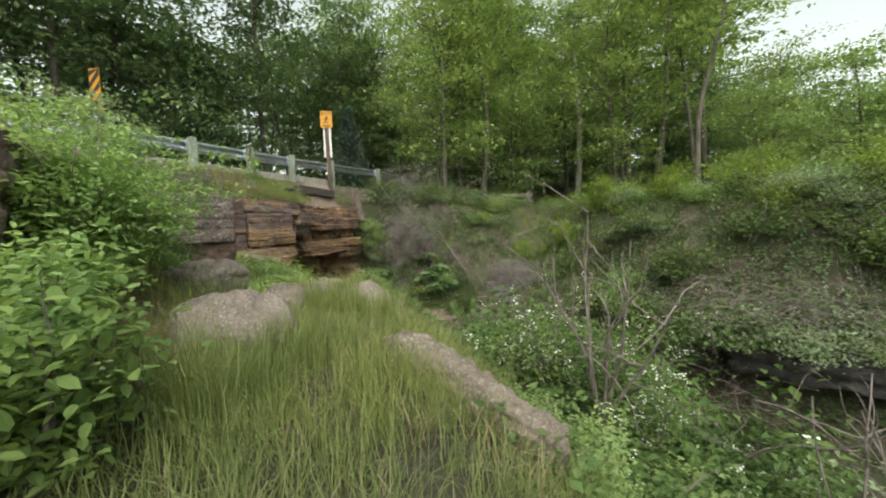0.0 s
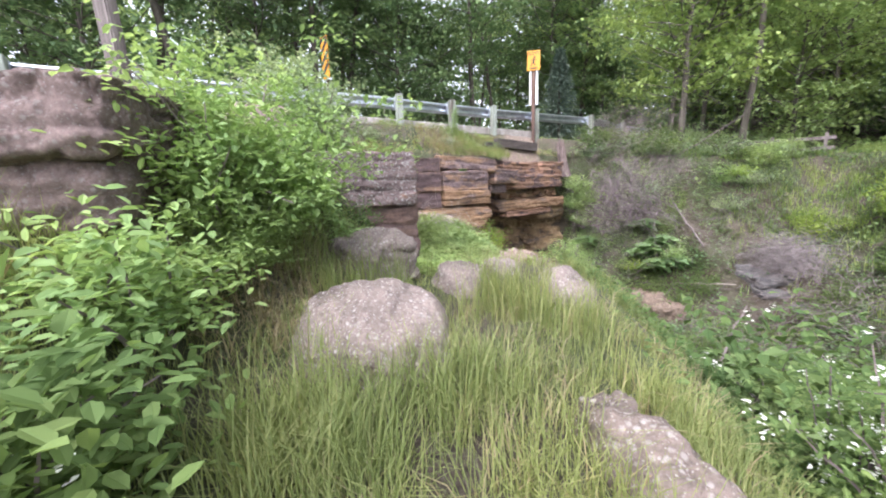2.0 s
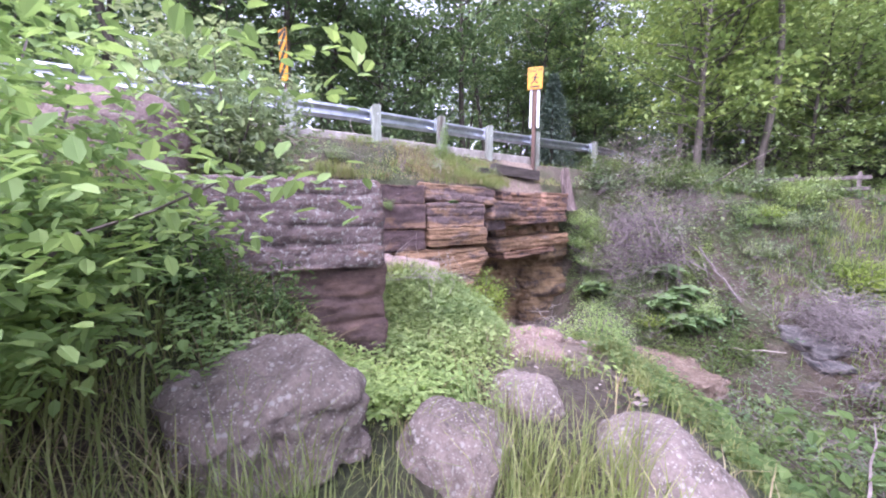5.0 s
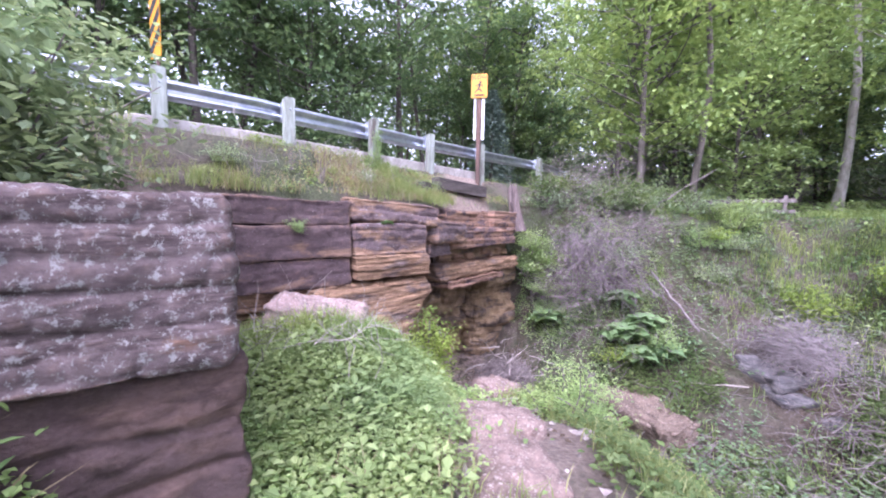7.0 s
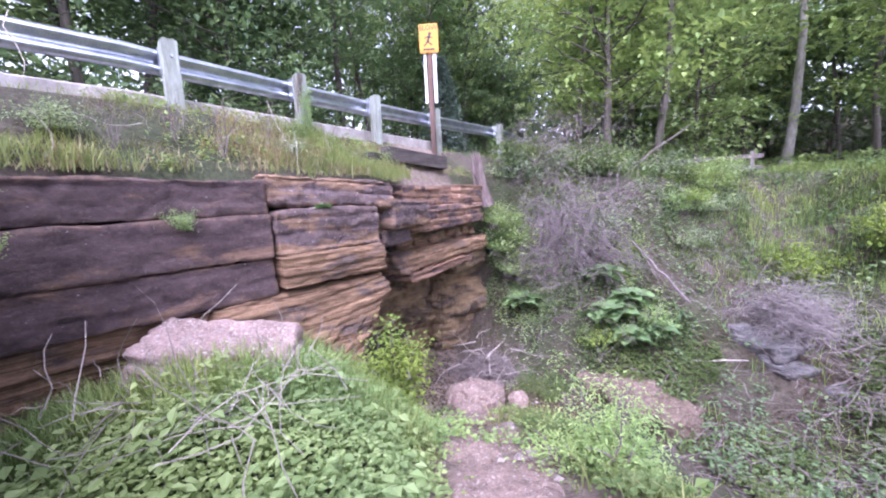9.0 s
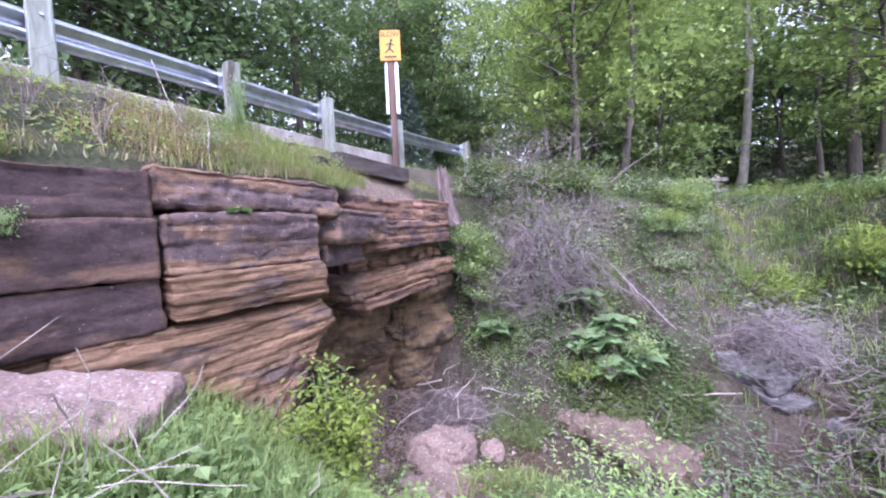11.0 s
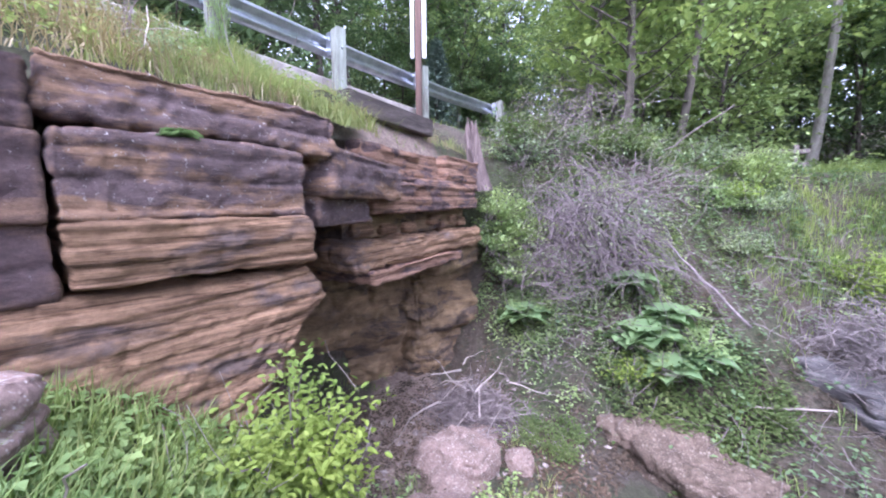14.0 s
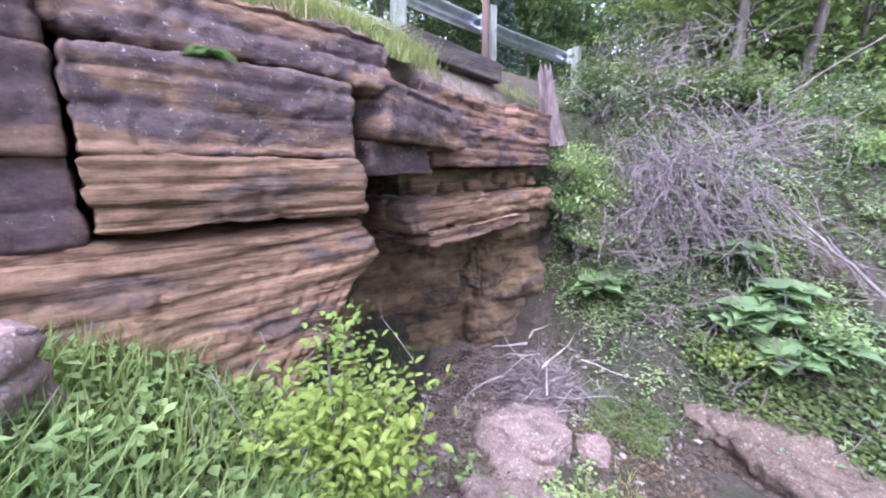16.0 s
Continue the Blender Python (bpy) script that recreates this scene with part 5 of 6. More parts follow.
twig_heap(46, 70, (0.25, 0.4, 0.05), 0.5, M_PALETWIG, on_land(-8.15, 7.2, dz=0.05), "dry straw-coloured stems before the cliff", "dry_stems", 0.0028, 0.05, 2.5)
twig_heap(47, 90, (0.9, 0.9, 0.4), 1.0, M_TWIG, on_land(0.6, 8.6, dz=0.7), "tangle of dry bramble canes in the gully")
twig_heap(48, 60, (0.4, 0.4, 0.3), 1.1, M_PALETWIG, on_land(2.6, 4.6, dz=0.4), "bare grey shrub in the gully", "dry_stems", 0.008, 0.0, 1.5)


def pole(name, a, b, r0, r1, material, seed, label, category, bend=0.03, sides=7):
    r = np.random.default_rng(seed)
    t = np.linspace(0, 1, 9)[:, None]
    pts = np.array(a) * (1 - t) + np.array(b) * t + r.normal(0, bend, (9, 3)) * np.sin(t * math.pi)
    V, F = tube(pts, np.linspace(r0, r1, 9), sides)
    return tagged(put(name, V, F, material, smooth=True), label, category)


pole("fallen_branch", (-5.95, 13.55, -0.55), (-7.28, 14.28, 0.6), 0.028, 0.018, M_CANE, 1, "bare fallen branch leaning on the bank", "branch")
pole("stick", (-6.55, 12.75, -1.62), (-5.0, 13.35, -1.42), 0.022, 0.012, M_PALETWIG, 2, "pale bare stick lying on the bank", "branch")
pole("fallen_branch", (-8.2, 15.6, 2.0), (-6.6, 16.8, 3.3), 0.022, 0.012, M_TWIG, 3, "thin leaning dead sapling", "branch")

twig_heap(49, 180, (1.1, 0.7, 0.25), 0.7, M_TWIG, on_land(-6.6, 14.2, dz=0.1, tilt=32), "grey dead canes among scrub on the bank")
twig_heap(50, 500, (1.3, 0.9, 0.3), 0.8, M_TWIG, on_land(-2.6, 13.0, dz=0.2, tilt=25), "grey dead canes among scrub on the bank")
twig_heap(51, 420, (1.1, 0.7, 0.35), 0.9, M_TWIG, pose(2.4, 9.9, -0.75), "dead bramble canes hanging over the ledge")
twig_heap(52, 420, (0.8, 0.8, 0.3), 0.8, M_TWIG, on_land(-9.8, 14.9, dz=0.2, tilt=45), "dry canes at the foot of the wood")
twig_heap(53, 300, (0.9, 0.7, 0.1), 0.5, M_TWIG, on_land(-5.2, 11.4, dz=0.1), "dead sticks lying in the gully")

twig_heap(54, 300, (0.9, 0.6, 0.05), 0.4, M_TWIG, on_land(-8.2, 12.5, dz=0.05, tilt=48), "dead twigs littering the bank beside the hollow")

twig_heap(55, 60, (0.5, 1.2, 0.03), 0.45, M_PALETWIG, pose(-9.6, 6.6, 2.35, 0, -18, 0), "dead grass stalks and canes on the turf over the cliff", "dry_stems", 0.003, 0.02, 1.6)

# rail fence at the wood's edge
fence = holder("rail_fence", on_land(-6.9, 19.8, 8, 0.85, -0.2), "old grey timber rail fence at the wood's edge", "fence")
for x in (-1.7, 0.0, 1.7):
    ob = part("post", box(bmesh.new(), x - 0.06, x + 0.06, -0.06, 0.06, -0.4, 1.05, 0.012), M_GREYWOOD, fence)
for z in (0.45, 0.85):
    ob = part("rail", box(bmesh.new(), -2.0, 2.0, -0.10, -0.062, z - 0.07, z + 0.07, 0.01), M_GREYWOOD, fence)

# broken stump on the cliff's edge
r = np.random.default_rng(8)
stump = holder("tree_stump", pose(-10.05, 12.45, 1.5, 4, -3, 0), "splintered grey dead stump on the cliff's edge", "tree stump")
def splintered(width, tall, lean, seed):
    """A broken stem: fluted sides, wide foot, and a top torn into points."""
    q = np.random.default_rng(seed)
    k = 22
    a = np.linspace(0, 2 * np.pi, k, endpoint=False)
    top = tall * (0.70 + 0.24 * np.cos(a - 2.4) + 0.14 * q.uniform(-1, 1, k))
    rows = []
    for z in np.linspace(0, 1, 12):
        rad = width * (1 + 0.5 * (1 - z) ** 4 + 0.16 * np.sin(a * 5 + 2.5 * z) + 0.09 * np.sin(a * 9 - z)) * (1 - 0.3 * z)
        rows.append(np.stack([rad * np.cos(a) + lean * z * z, rad * np.sin(a), z * top], -1))
    V = np.concatenate([np.array(rows).reshape(-1, 3), [[lean * 0.5, 0, tall * 0.45]]])
    i, j = np.meshgrid(np.arange(11), np.arange(k), indexing="ij")
    F = np.stack([i * k + j, i * k + (j + 1) % k, (i + 1) * k + (j + 1) % k, (i + 1) * k + j], -1).reshape(-1, 4)
    m = np.arange(k)
    cap = np.stack([11 * k + m, 11 * k + (m + 1) % k, np.full(k, 12 * k), np.full(k, 12 * k)], -1)
    return V, F, cap


V, F, cap = splintered(0.155, 1.5, -0.1, 8)
put("trunk", V, np.concatenate([F[:, [0, 1, 2]], F[:, [0, 2, 3]], cap[:, :3]]), M_STUMP, stump)

# old grey fence post on the slope
bm = box(bmesh.new(), -0.13, 0.13, -0.06, 0.06, -0.5, 1.35, 0.015)
for v in bm.verts:
    if v.co.z > 1:
        v.co.z += 0.22 * (v.co.x < 0) + random.uniform(-0.05, 0.05)
tagged(part("fence_post", bm, M_GREYWOOD), "weathered split grey fence post on the grassy slope", "post").matrix_world = on_land(-6.35, 1.15, 35, tilt=3)

# ---------- burdock ----------


def big_leaf(seed, length):
    r = np.random.default_rng(seed)
    n = 9
    t = np.linspace(0, 1, n)
    w = np.sin(np.pi * t ** 0.62) * 0.42 * length
    rows = []
    for s in (-1, -0.5, 0, 0.5, 1):
        rows.append(np.stack([t * length, s * w * (1 + 0.08 * np.sin(t * 19 + s)), 0.10 * length * abs(s) - 0.35 * length * t ** 2 + 0.02 * np.sin(t * 15 + s * 4)], -1))
    V = np.array(rows).reshape(-1, 3)
    i, j = np.meshgrid(np.arange(4), np.arange(n - 1), indexing="ij")
    return V, np.stack([i * n + j, (i + 1) * n + j, (i + 1) * n + j + 1, i * n + j + 1], -1).reshape(-1, 4)


def make_burdock(seed, n, size, where, label):
    root = holder("burdock", where, label, "plant")
    r = np.random.default_rng(seed)
    for k in range(n):
        V, F = big_leaf(seed * 31 + k, size * r.uniform(0.6, 1.1))
        ob = put("leaf", V, F, M_LEAF_BIG, root, smooth=True)
        ob.matrix_local = pose(r.normal(0, 0.12), r.normal(0, 0.12), r.uniform(0.1, 0.35), r.normal(0, 12), r.uniform(-25, 20), k * 137.5 + r.uniform(-20, 20))
    return root


bd = make_burdock(3, 18, 0.6, on_land(-7.1, 12.9, dz=0.2), "large-leaved burdock on the bank")
for x, y, s in ((-6.75, 12.7, 0.9), (-6.95, 13.25, 0.85), (-7.4, 12.75, 0.7), (-7.55, 13.3, 0.85), (-9.0, 12.45, 0.9), (-6.45, 13.05, 0.75)):
    clone(bd, on_land(x, y, 77 * s * 5, s, 0.2))
clone(bd, pose(-8.60, 7.25, 1.66, 0, 0, 40) @ Matrix.Scale(0.22, 4))
clone(scrub_mid, pose(-8.62, 5.85, 1.62, 0, 40, 40) @ Matrix.Scale(0.22, 4))
tagged(clone(scrub_mid, pose(-10.42, 8.22, 2.95, 0, 0, 10) @ Matrix(((0.2, 0, 0, 0), (0, 0.2, 0, 0), (0, 0, 1.0, 0), (0, 0, 0, 1)))), "green vine climbing a barrier post")
for x, y, z, k in ((-7.72, 4.66, 1.76, 0.24), (-7.78, 4.72, 1.55, 0.18)):
    tagged(clone(scrub_mid, pose(x, y, z, 0, 30, 90 * k) @ Matrix.Scale(k, 4)), "ivy trailing between the square block and the cliff")
for y in (5.2, 7.4, 9.2):
    clone(scrub_pale, pose(float(face_x(y)) - 0.9, y, float(turf(np.array(face_x(y) - 0.9), np.array(y))), 0, 0, 60 * y) @ Matrix.Scale(0.4, 4))

# ---------- grass and low plants ----------
rng = np.random.default_rng(123)


def scatter(n, x0, x1, y0, y1, density):
    x, y = rng.uniform(x0, x1, n), rng.uniform(y0, y1, n)
    keep = rng.uniform(0, 1, n) < density(x, y)
    return x[keep], y[keep]


def on_shelf(x, y):
    u, v = uv(x, y)
    d = ramp(-3.4, -2.0, v) * ramp(3.2, 1.0, v) * ramp(0, -1.6, u + 0.45 * np.maximum(0, -v) - 7.0 - 1.6 * (v < -0.1)) * ramp(-4, -2.5, u)
    return d * (0.4 + 0.6 * ramp(-0.25, 0.15, fbm2(x, y, 1.4, 51, 2)))


def tufts(x, y, per, spread):
    x = np.repeat(x, per) + rng.normal(0, spread, len(x) * per)
    y = np.repeat(y, per) + rng.normal(0, spread, len(y) * per)
    return np.stack([x, y, land(x, y) - 0.01], -1)


def stuff(name, VF, material, label, category):
    return tagged(put(name, *VF, material), label, category, kind="stuff")


x, y = scatter(11000, -7.5, 3.0, -2.0, 8.0, on_shelf)
low = 1 - 0.5 * ramp(4.6, 5.8, np.repeat(uv(x, y)[0], 13))
stuff("grass", blades(rng, tufts(x, y, 13, 0.06), (0.22 + 0.2 * ramp(-0.3, 0.4, fbm2(np.repeat(x, 13), np.repeat(y, 13), 1.1, 53, 2))) * low * (1 - 0.45 * np.repeat(np.exp(-((x + 3.6) / 0.7) ** 2 - ((y - 2.35) / 0.6) ** 2), 13)), 0.65, 0.0026), M_GRASS, "long meadow grass gone to seed along the path", "grass")
x, y = scatter(5000, -7.5, 3.0, -2.0, 8.0, lambda x, y: on_shelf(x, y) * (0.35 + 0.65 * ramp(0.0, 0.25, fbm2(x, y, 0.9, 57, 2))))
stuff("dry_grass", blades(rng, tufts(x, y, 8, 0.07), 0.26, 0.9, 0.0045), M_GRASS_DRY, "dry straw among the meadow grass", "grass")
x, y = scatter(900, -4.6, -2.2, 1.6, 3.4, lambda x, y: np.exp(-((x + 3.3) / 0.6) ** 2 - ((y - 2.3) / 0.45) ** 2))
stuff("straw_litter", blades(rng, tufts(x, y, 14, 0.07), 0.12, 1.7, 0.0026), M_GRASS_DRY, "flattened reddish straw beside the boulder", "grass")
x, y = scatter(5000, -8.9, -4.0, 4.5, 9.4, lambda x, y: ramp(8.9, 9.7, uv(x, y)[0] - uv(x, y)[1] * 0.2) * ramp(11.3, 9.8, uv(x, y)[0] + 0.8 * uv(x, y)[1]) * ramp(0.0, -0.4, uv(x, y)[1]) * 0.9)
stuff("lush_grass", blades(rng, tufts(x, y, 10, 0.05), 0.32, 0.5, 0.005), M_GRASS_LUSH, "lush green grass before the cliff", "grass")
x, y = scatter(7000, -9.0, 8.0, 8.0, 24.0, lambda x, y: np.maximum(0.9 * ramp(-0.05, 0.2, fbm2(x, y, 0.5, 61, 2)) * (0.15 + 0.85 * ramp(13.0, 15.5, y - 0.3 * x - 1.5)), 1.5 * np.exp(-((x + 4.0) / 1.9) ** 2 - ((y - 17.2) / 1.9) ** 2)))
stuff("bank_grass", blades(rng, tufts(x, y, 10, 0.10), 0.30, 0.6, 0.008), M_GRASS_LUSH, "green grass on the far bank", "grass")
x, y = scatter(3800, -4.9, -1.6, 1.4, 4.8, lambda x, y: np.maximum(np.maximum(0.8 * np.exp(-((x + 2.2) / 0.2) ** 2 - ((y - 2.85) / 0.35) ** 2), np.exp(-((x + 2.15) / 0.28) ** 2 - ((y - 2.2) / 0.4) ** 2)), np.maximum(0.25 * np.exp(-((x + 3.6) / 0.4) ** 2 - ((y - 3.0) / 0.45) ** 2), 0.25 * np.exp(-((x + 3.1) / 0.7) ** 2 - ((y - 4.3) / 0.4) ** 2))))
stuff("tall_grass", blades(rng, tufts(x, y, 12, 0.05), 0.52, 0.5, 0.0034), M_GRASS, "tall grass gone to seed round the boulders", "grass")
# turf over the cliff
x, y = scatter(6800, -10.6, -8.6, 4.3, 12.6, lambda x, y: (1 - 0.9 * ((x > -10.35) & (x < -9.6) & (y > 9.3) & (y < 11.3))) * ((x < face_x(y) - 0.32 - 0.25 * ramp(8.2, 9.2, y)) & (x > rail_x(y) + 0.1)) * (0.35 + 0.65 * ramp(-0.1, 0.2, fbm2(x, y, 1.2, 71, 2))) * 0.85)
xs, ys_ = np.repeat(x, 9) + rng.normal(0, 0.05, len(x) * 9), np.repeat(y, 9) + rng.normal(0, 0.05, len(x) * 9)
half = rng.uniform(0, 1, len(xs)) < 0.6
P = np.stack([xs, ys_, turf(xs, ys_) - 0.02], -1)
stuff("turf_grass", blades(rng, P[half], 0.05 + 0.28 * ramp(-0.25, 0.45, fbm2(P[half][:, 0], P[half][:, 1], 1.7, 73, 3)), 0.7, 0.0045), M_GRASS, "green grass on top of the cliff", "grass")
stuff("turf_straw", blades(rng, P[~half], 0.04 + 0.2 * ramp(-0.3, 0.4, fbm2(P[~half][:, 0], P[~half][:, 1], 1.5, 75, 3)), 0.9, 0.0045), M_GRASS_DRY, "dry pale grass on top of the cliff", "grass")
x, y = scatter(420, -9.6, -8.7, 6.9, 9.3, lambda x, y: np.exp(-((x - face_x(y) + 0.55) / 0.22) ** 2) * ramp(6.9, 7.4, y))
xs, ys_ = np.repeat(x, 14) + rng.normal(0, 0.05, len(x) * 14), np.repeat(y, 14) + rng.normal(0, 0.05, len(x) * 14)
stuff("edge_grass", blades(rng, np.stack([xs, ys_, turf(xs, ys_) - 0.04], -1), 0.25, 0.95, 0.0035), M_GRASS, "bright green grass hanging over the cliff's edge", "grass")
# roadside and slope to the left
x, y = scatter(2800, -12, -3.8, -5, 4.2, lambda x, y: ramp(-1.0, -2.2, uv(x, y)[1]) * (x > -10.4) * (1 - 0.85 * ((x < -4.4) & (x > -5.8) & (y > 2.6))))
stuff("slope_grass", blades(rng, tufts(x, y, 10, 0.08), 0.34, 0.5, 0.006), M_GRASS, "grass on the slope below the road", "grass")
x, y = scatter(1500, -13.5, -10.2, -6, 22, lambda x, y: np.abs(x - rail_x(y) + 0.05) < 0.3)
stuff("verge_grass", blades(rng, tufts(x, y, 8, 0.06), 0.15, 0.6, 0.004), M_GRASS_LUSH, "rough grass along the barrier", "grass")


def low_leaves(n, x0, x1, y0, y1, density, size, high, zfun=land):
    x, y = scatter(n, x0, x1, y0, y1, density)
    x = np.repeat(x, 9) + rng.normal(0, 0.07, len(x) * 9)
    y = np.repeat(y, 9) + rng.normal(0, 0.07, len(y) * 9)
    P = np.stack([x, y, zfun(x, y) + rng.uniform(0.01, high, len(x))], -1)
    return leaves(rng, P, rng.normal(0, 1, P.shape) * [1, 1, 0.3], size, 0.7, 0.08, 0.85)


mound = lambda x, y: np.exp(-(((x + 6.4) / 1.2) ** 2 + ((y - 5.25) / 1.2) ** 2)) * 1.7 * (x > -7.35) * ramp(0.05, -0.35, uv(x, y)[1])
stuff("ground_ivy", low_leaves(13500, -8.2, -4.2, 4.2, 8.6, mound, 0.04, 0.17), M_LEAF_LOW, "mound of low leafy ground ivy", "ground cover")
stuff("block_foot_herbs", low_leaves(1500, -6.2, -4.3, 2.9, 4.8, lambda x, y: 0.8 * (0.3 + 0.7 * ramp(-0.2, 0.2, fbm2(x, y, 1.8, 109, 2))), 0.05, 0.2), M_LEAF_BUSH, "fresh low herbs at the foot of the square block", "ground cover")
stuff("cliff_foot_herbs", low_leaves(1300, -8.7, -6.3, 6.2, 8.6, lambda x, y: ramp(11.3, 10.3, uv(x, y)[0] + 0.8 * uv(x, y)[1]) * 0.7 * (x < -6.9), 0.06, 0.22), M_LEAF_BUSH, "fresh green herbs at the cliff's foot", "ground cover")
stuff("mound_herbs", low_leaves(900, -8.0, -4.2, 4.2, 8.4, lambda x, y: 0.5 * (x > -7.3) * ramp(0.05, -0.35, uv(x, y)[1]) * ramp(6.4, 7.2, uv(x, y)[0]), 0.075, 0.3), M_LEAF_LOW, "larger leafy herbs through the ground ivy", "ground cover")
stuff("hollow_ivy", low_leaves(3900, -10.2, -7.0, 11.6, 14.6, lambda x, y: (y > np.interp(x, [-11, -9.4, -8, -7], [12.6, 12.3, 11.7, 12.2])) * (0.1 + 0.9 * ramp(-0.1, 0.1, fbm2(x, y, 1.6, 91, 2))) * (np.hypot(x + 7.1, y - 12.9) > 0.55), 0.065, 0.2), M_LEAF_MID, "ivy and herbs climbing the bank beside the hollow", "ground cover")
below = lambda x, y: ramp(0.75, 1.1, uv(x, y)[1] + 0.3 * fbm2(x, y, 2.0, 95, 2)) * ramp(2.9, 1.8, uv(x, y)[1]) * ramp(6.0, 7.0, uv(x, y)[0]) * ramp(12.0, 11.0, uv(x, y)[0])
stuff("bank_ivy", low_leaves(1900, -8.6, -5.4, 11.4, 14.6, lambda x, y: (y > np.interp(x, [-9, -8, -6, -5], [11.9, 11.7, 12.2, 12.6])) * ramp(-0.05, 0.2, fbm2(x, y, 1.1, 113, 2)), 0.07, 0.22), M_LEAF_BANK, "patches of ivy and nettles on the bank", "ground cover")
stuff("slope_herbs", low_leaves(2600, -8.6, -2.0, 4.8, 11.0, below, 0.06, 0.2), M_LEAF_BANK, "herbs and low plants on the slope below the path", "ground cover")
x, y = scatter(1800, -8.6, -2.0, 4.8, 11.0, below)
stuff("slope_tufts", blades(rng, tufts(x, y, 8, 0.05), 0.24, 0.6, 0.005), M_GRASS, "grass tufts on the slope below the path", "grass")
stuff("bank_undergrowth", low_leaves(9000, -10.5, 7, 8.2, 20, lambda x, y: (np.where(x > -3, 0.35, 0.1) + 0.75 * ramp(0.15, -0.15, fbm2(x, y, 0.7, 81, 2))) * (1 - 0.93 * (np.hypot((x + 4.75) / 1.25, (y - 13.9) / 0.9) < 1)) * (y > np.interp(x, [-11, -8, -5], [12.9, 12.4, 11])), 0.085, 0.32), M_LEAF_DARK, "dark green undergrowth on the far bank", "ground cover")
stuff("bank_herbs", low_leaves(13000, -10.5, 7, 8.2, 22, lambda x, y: ramp(-0.15, 0.15, fbm2(x, y, 0.8, 81, 2) + 0.2 * (x > -3)) * (1 - 0.93 * (np.hypot((x + 4.75) / 1.25, (y - 13.9) / 0.9) < 1)) * (y > np.interp(x, [-11, -8, -5], [12.6, 12.0, 11])), 0.075, 0.2), M_LEAF_BANK, "low green herbs over the far bank", "ground cover")
stuff("gully_herbs", low_leaves(6500, -6, 6, 2.5, 12, lambda x, y: ramp(0.9, 2.6, uv(x, y)[1]) * ramp(8.2, 7.0, uv(x, y)[0] - 0.5 * uv(x, y)[1]) * (0.3 + 0.7 * ramp(-0.1, 0.2, fbm2(x, y, 0.9, 83, 2))), 0.085, 0.3), M_LEAF_BRAMBLE, "green herbs and brambles down the gully", "ground cover")
stuff("turf_herbs", low_leaves(1300, -10.6, -9.0, 4.3, 12.8, lambda x, y: (x < face_x(y) - 0.35 - 0.25 * ramp(8.2, 9.2, y)) * ramp(0.0, 0.25, fbm2(x, y, 1.0, 85, 2)), 0.055, 0.14, turf), M_LEAF_LOW, "small green herbs on top of the cliff", "ground cover")
stuff("wood_floor_plants", low_leaves(6500, -32, 22, 15, 48, lambda x, y: ((x > rail_x(y) + 0.5) | (x < rail_x(y) - 7.6)) * (0.3 + 0.7 * ramp(-0.1, 0.2, fbm2(x, y, 0.3, 87, 2))), 0.16, 0.5), M_LEAF_MID, "undergrowth on the woodland floor", "undergrowth")
stuff("roadside_plants", low_leaves(3400, -24, -17.2, -12, 26, lambda x, y: (x < rail_x(y) - 7.2) * 1.0, 0.14, 0.9), M_LEAF_DARK, "undergrowth at the far side of the road", "undergrowth")


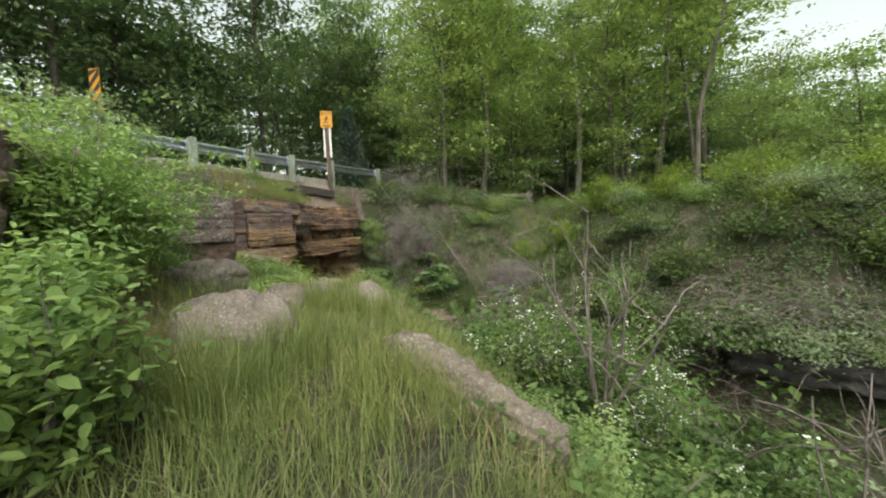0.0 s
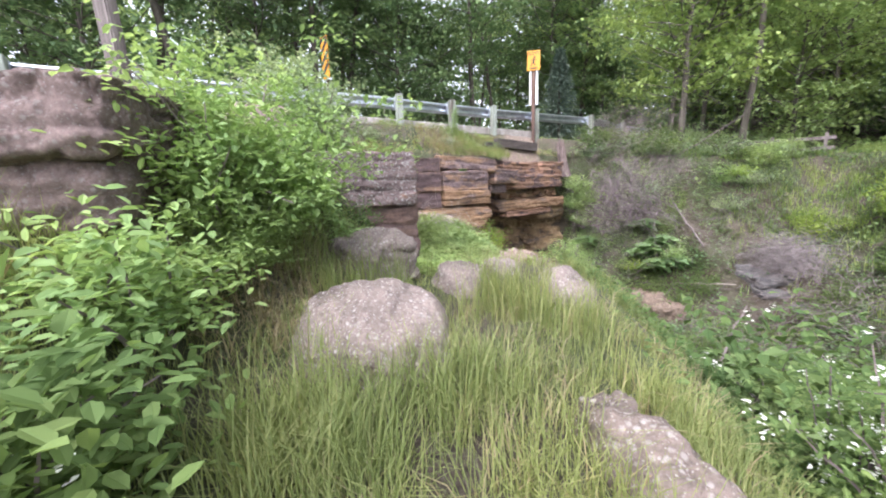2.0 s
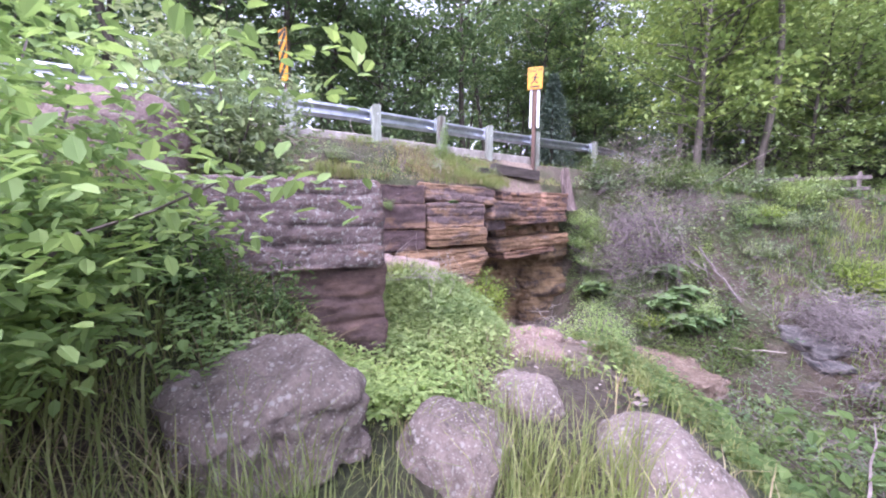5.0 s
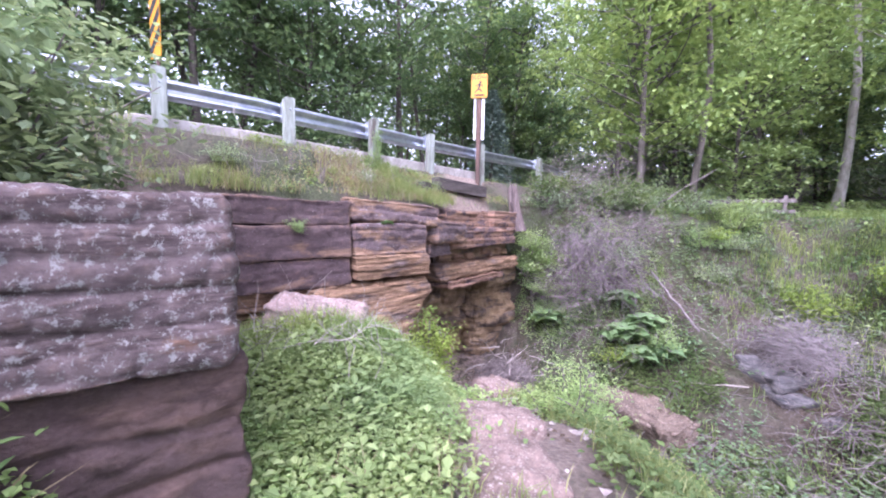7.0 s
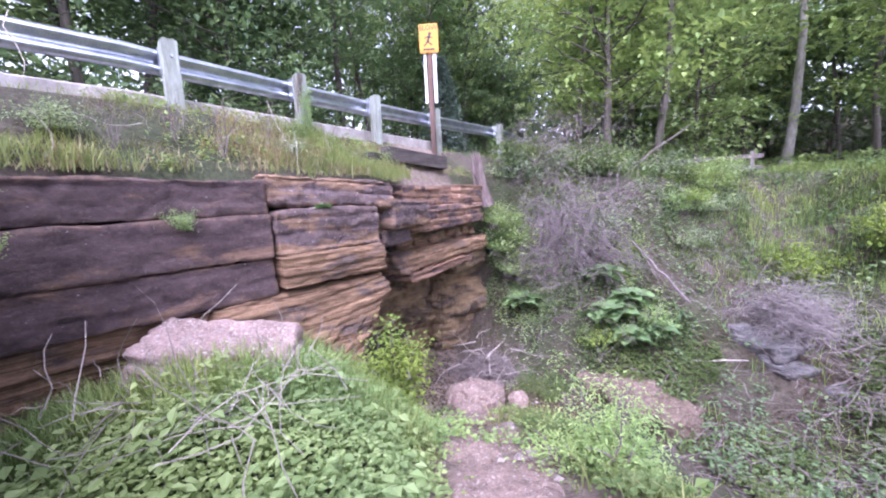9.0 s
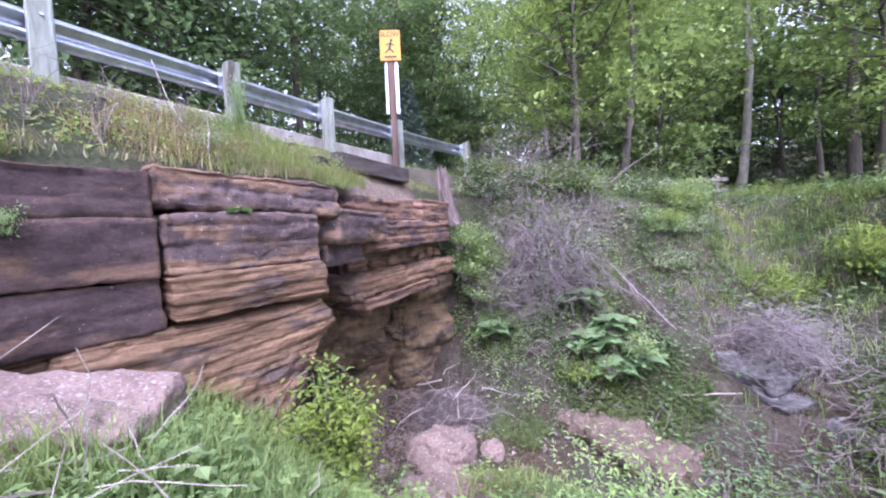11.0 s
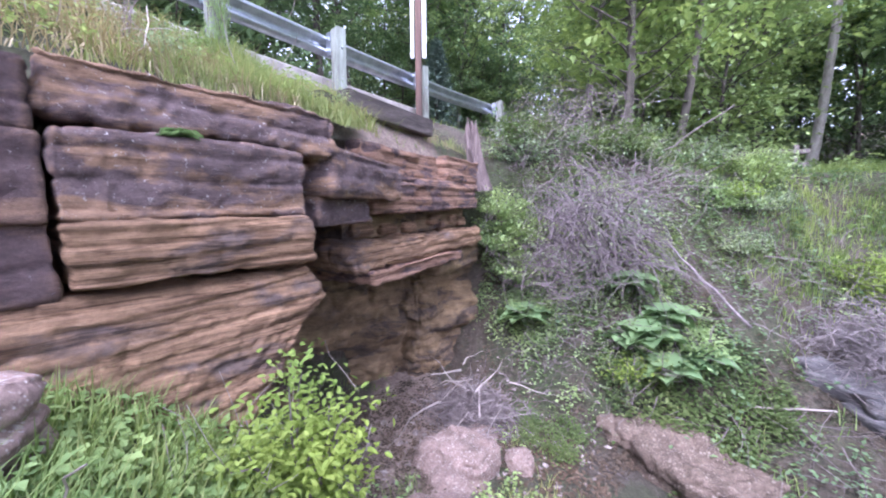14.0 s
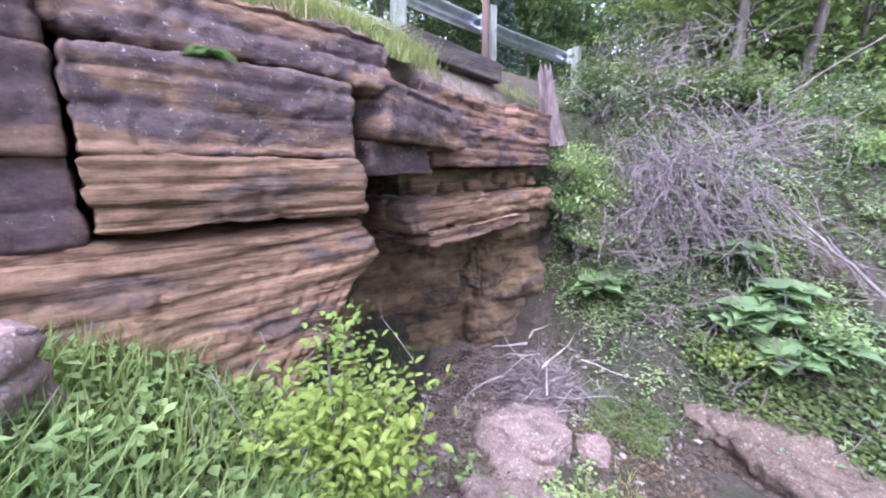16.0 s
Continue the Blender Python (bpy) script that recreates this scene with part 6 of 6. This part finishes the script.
def pebbles(n, x0, x1, y0, y1, density, size):
    """Loose stones: squashed, uneven eight-sided lumps half sunk in the soil."""
    x, y = scatter(n, x0, x1, y0, y1, density)
    n = len(x)
    s = size * rng.uniform(0.25, 1.0, n) ** 2 * 1.3
    base = np.array([(1, 0, 0), (0, 1, 0), (-1, 0, 0), (0, -1, 0), (0, 0, 1), (0, 0, -1)], float)
    V = base[None] * rng.uniform(0.6, 1.4, (n, 6, 1)) * [1, 1, 0.6] + rng.normal(0, 0.15, (n, 6, 3))
    a = rng.uniform(0, 6.3, n)
    c, d = np.cos(a)[:, None], np.sin(a)[:, None]
    V = np.stack([V[..., 0] * c - V[..., 1] * d, V[..., 0] * d + V[..., 1] * c, V[..., 2]], -1) * s[:, None, None]
    V += np.stack([x, y, land(x, y) + s * 0.15], -1)[:, None]
    f = np.array([(0, 1, 4), (1, 2, 4), (2, 3, 4), (3, 0, 4), (1, 0, 5), (2, 1, 5), (3, 2, 5), (0, 3, 5)])
    return V.reshape(-1, 3), (np.arange(n)[:, None, None] * 6 + f).reshape(-1, 3)


treads = lambda x, y: ramp(6.3, 7.2, uv(x, y)[0]) * ramp(-0.5, -0.1, uv(x, y)[1]) * ramp(1.7, 0.9, uv(x, y)[1]) * (0.2 + 0.8 * ramp(-0.1, 0.2, fbm2(x, y, 2.2, 101, 2)))
stuff("gravel", pebbles(5500, -10.0, -3.0, 4.5, 12.2, lambda x, y: np.maximum(treads(x, y), 0.5 * (x < -7.2) * (y > 8.8)), 0.045), M_PEBBLE, "loose pinkish stones on the trodden slope and the hollow's floor", "stones")
stuff("leaf_litter", low_leaves(3600, -10.6, -3.5, 6.0, 14.2, lambda x, y: np.maximum(0.9 * (x < -7.0) * (y > 8.6), np.maximum(0.35 * treads(x, y), (y > 11.5) * ramp(-0.1, 0.15, fbm2(x, y, 1.3, 103, 2)))), 0.055, 0.04), M_LITTER, "brown dead leaves littering the hollow and the bank", "leaf litter")
crumb = lambda x, y: ramp(6.6, 7.3, uv(x, y)[0]) * ramp(-0.9, -0.4, uv(x, y)[1]) * ramp(2.2, 1.2, uv(x, y)[1]) * ramp(0.05, 0.3, fbm2(x, y, 1.7, 107, 3)) * (x > -8.6)
stuff("path_herbs", low_leaves(1500, -9.0, -3.0, 4.5, 12.0, crumb, 0.055, 0.14), M_LEAF_BUSH, "small herbs breaking through the sandy slope", "ground cover")
x, y = scatter(1500, -9.0, -3.0, 4.5, 12.0, crumb)
stuff("path_tufts", blades(rng, tufts(x, y, 10, 0.045), 0.2, 0.6, 0.0045), M_GRASS, "grass tufts on the sandy slope", "grass")
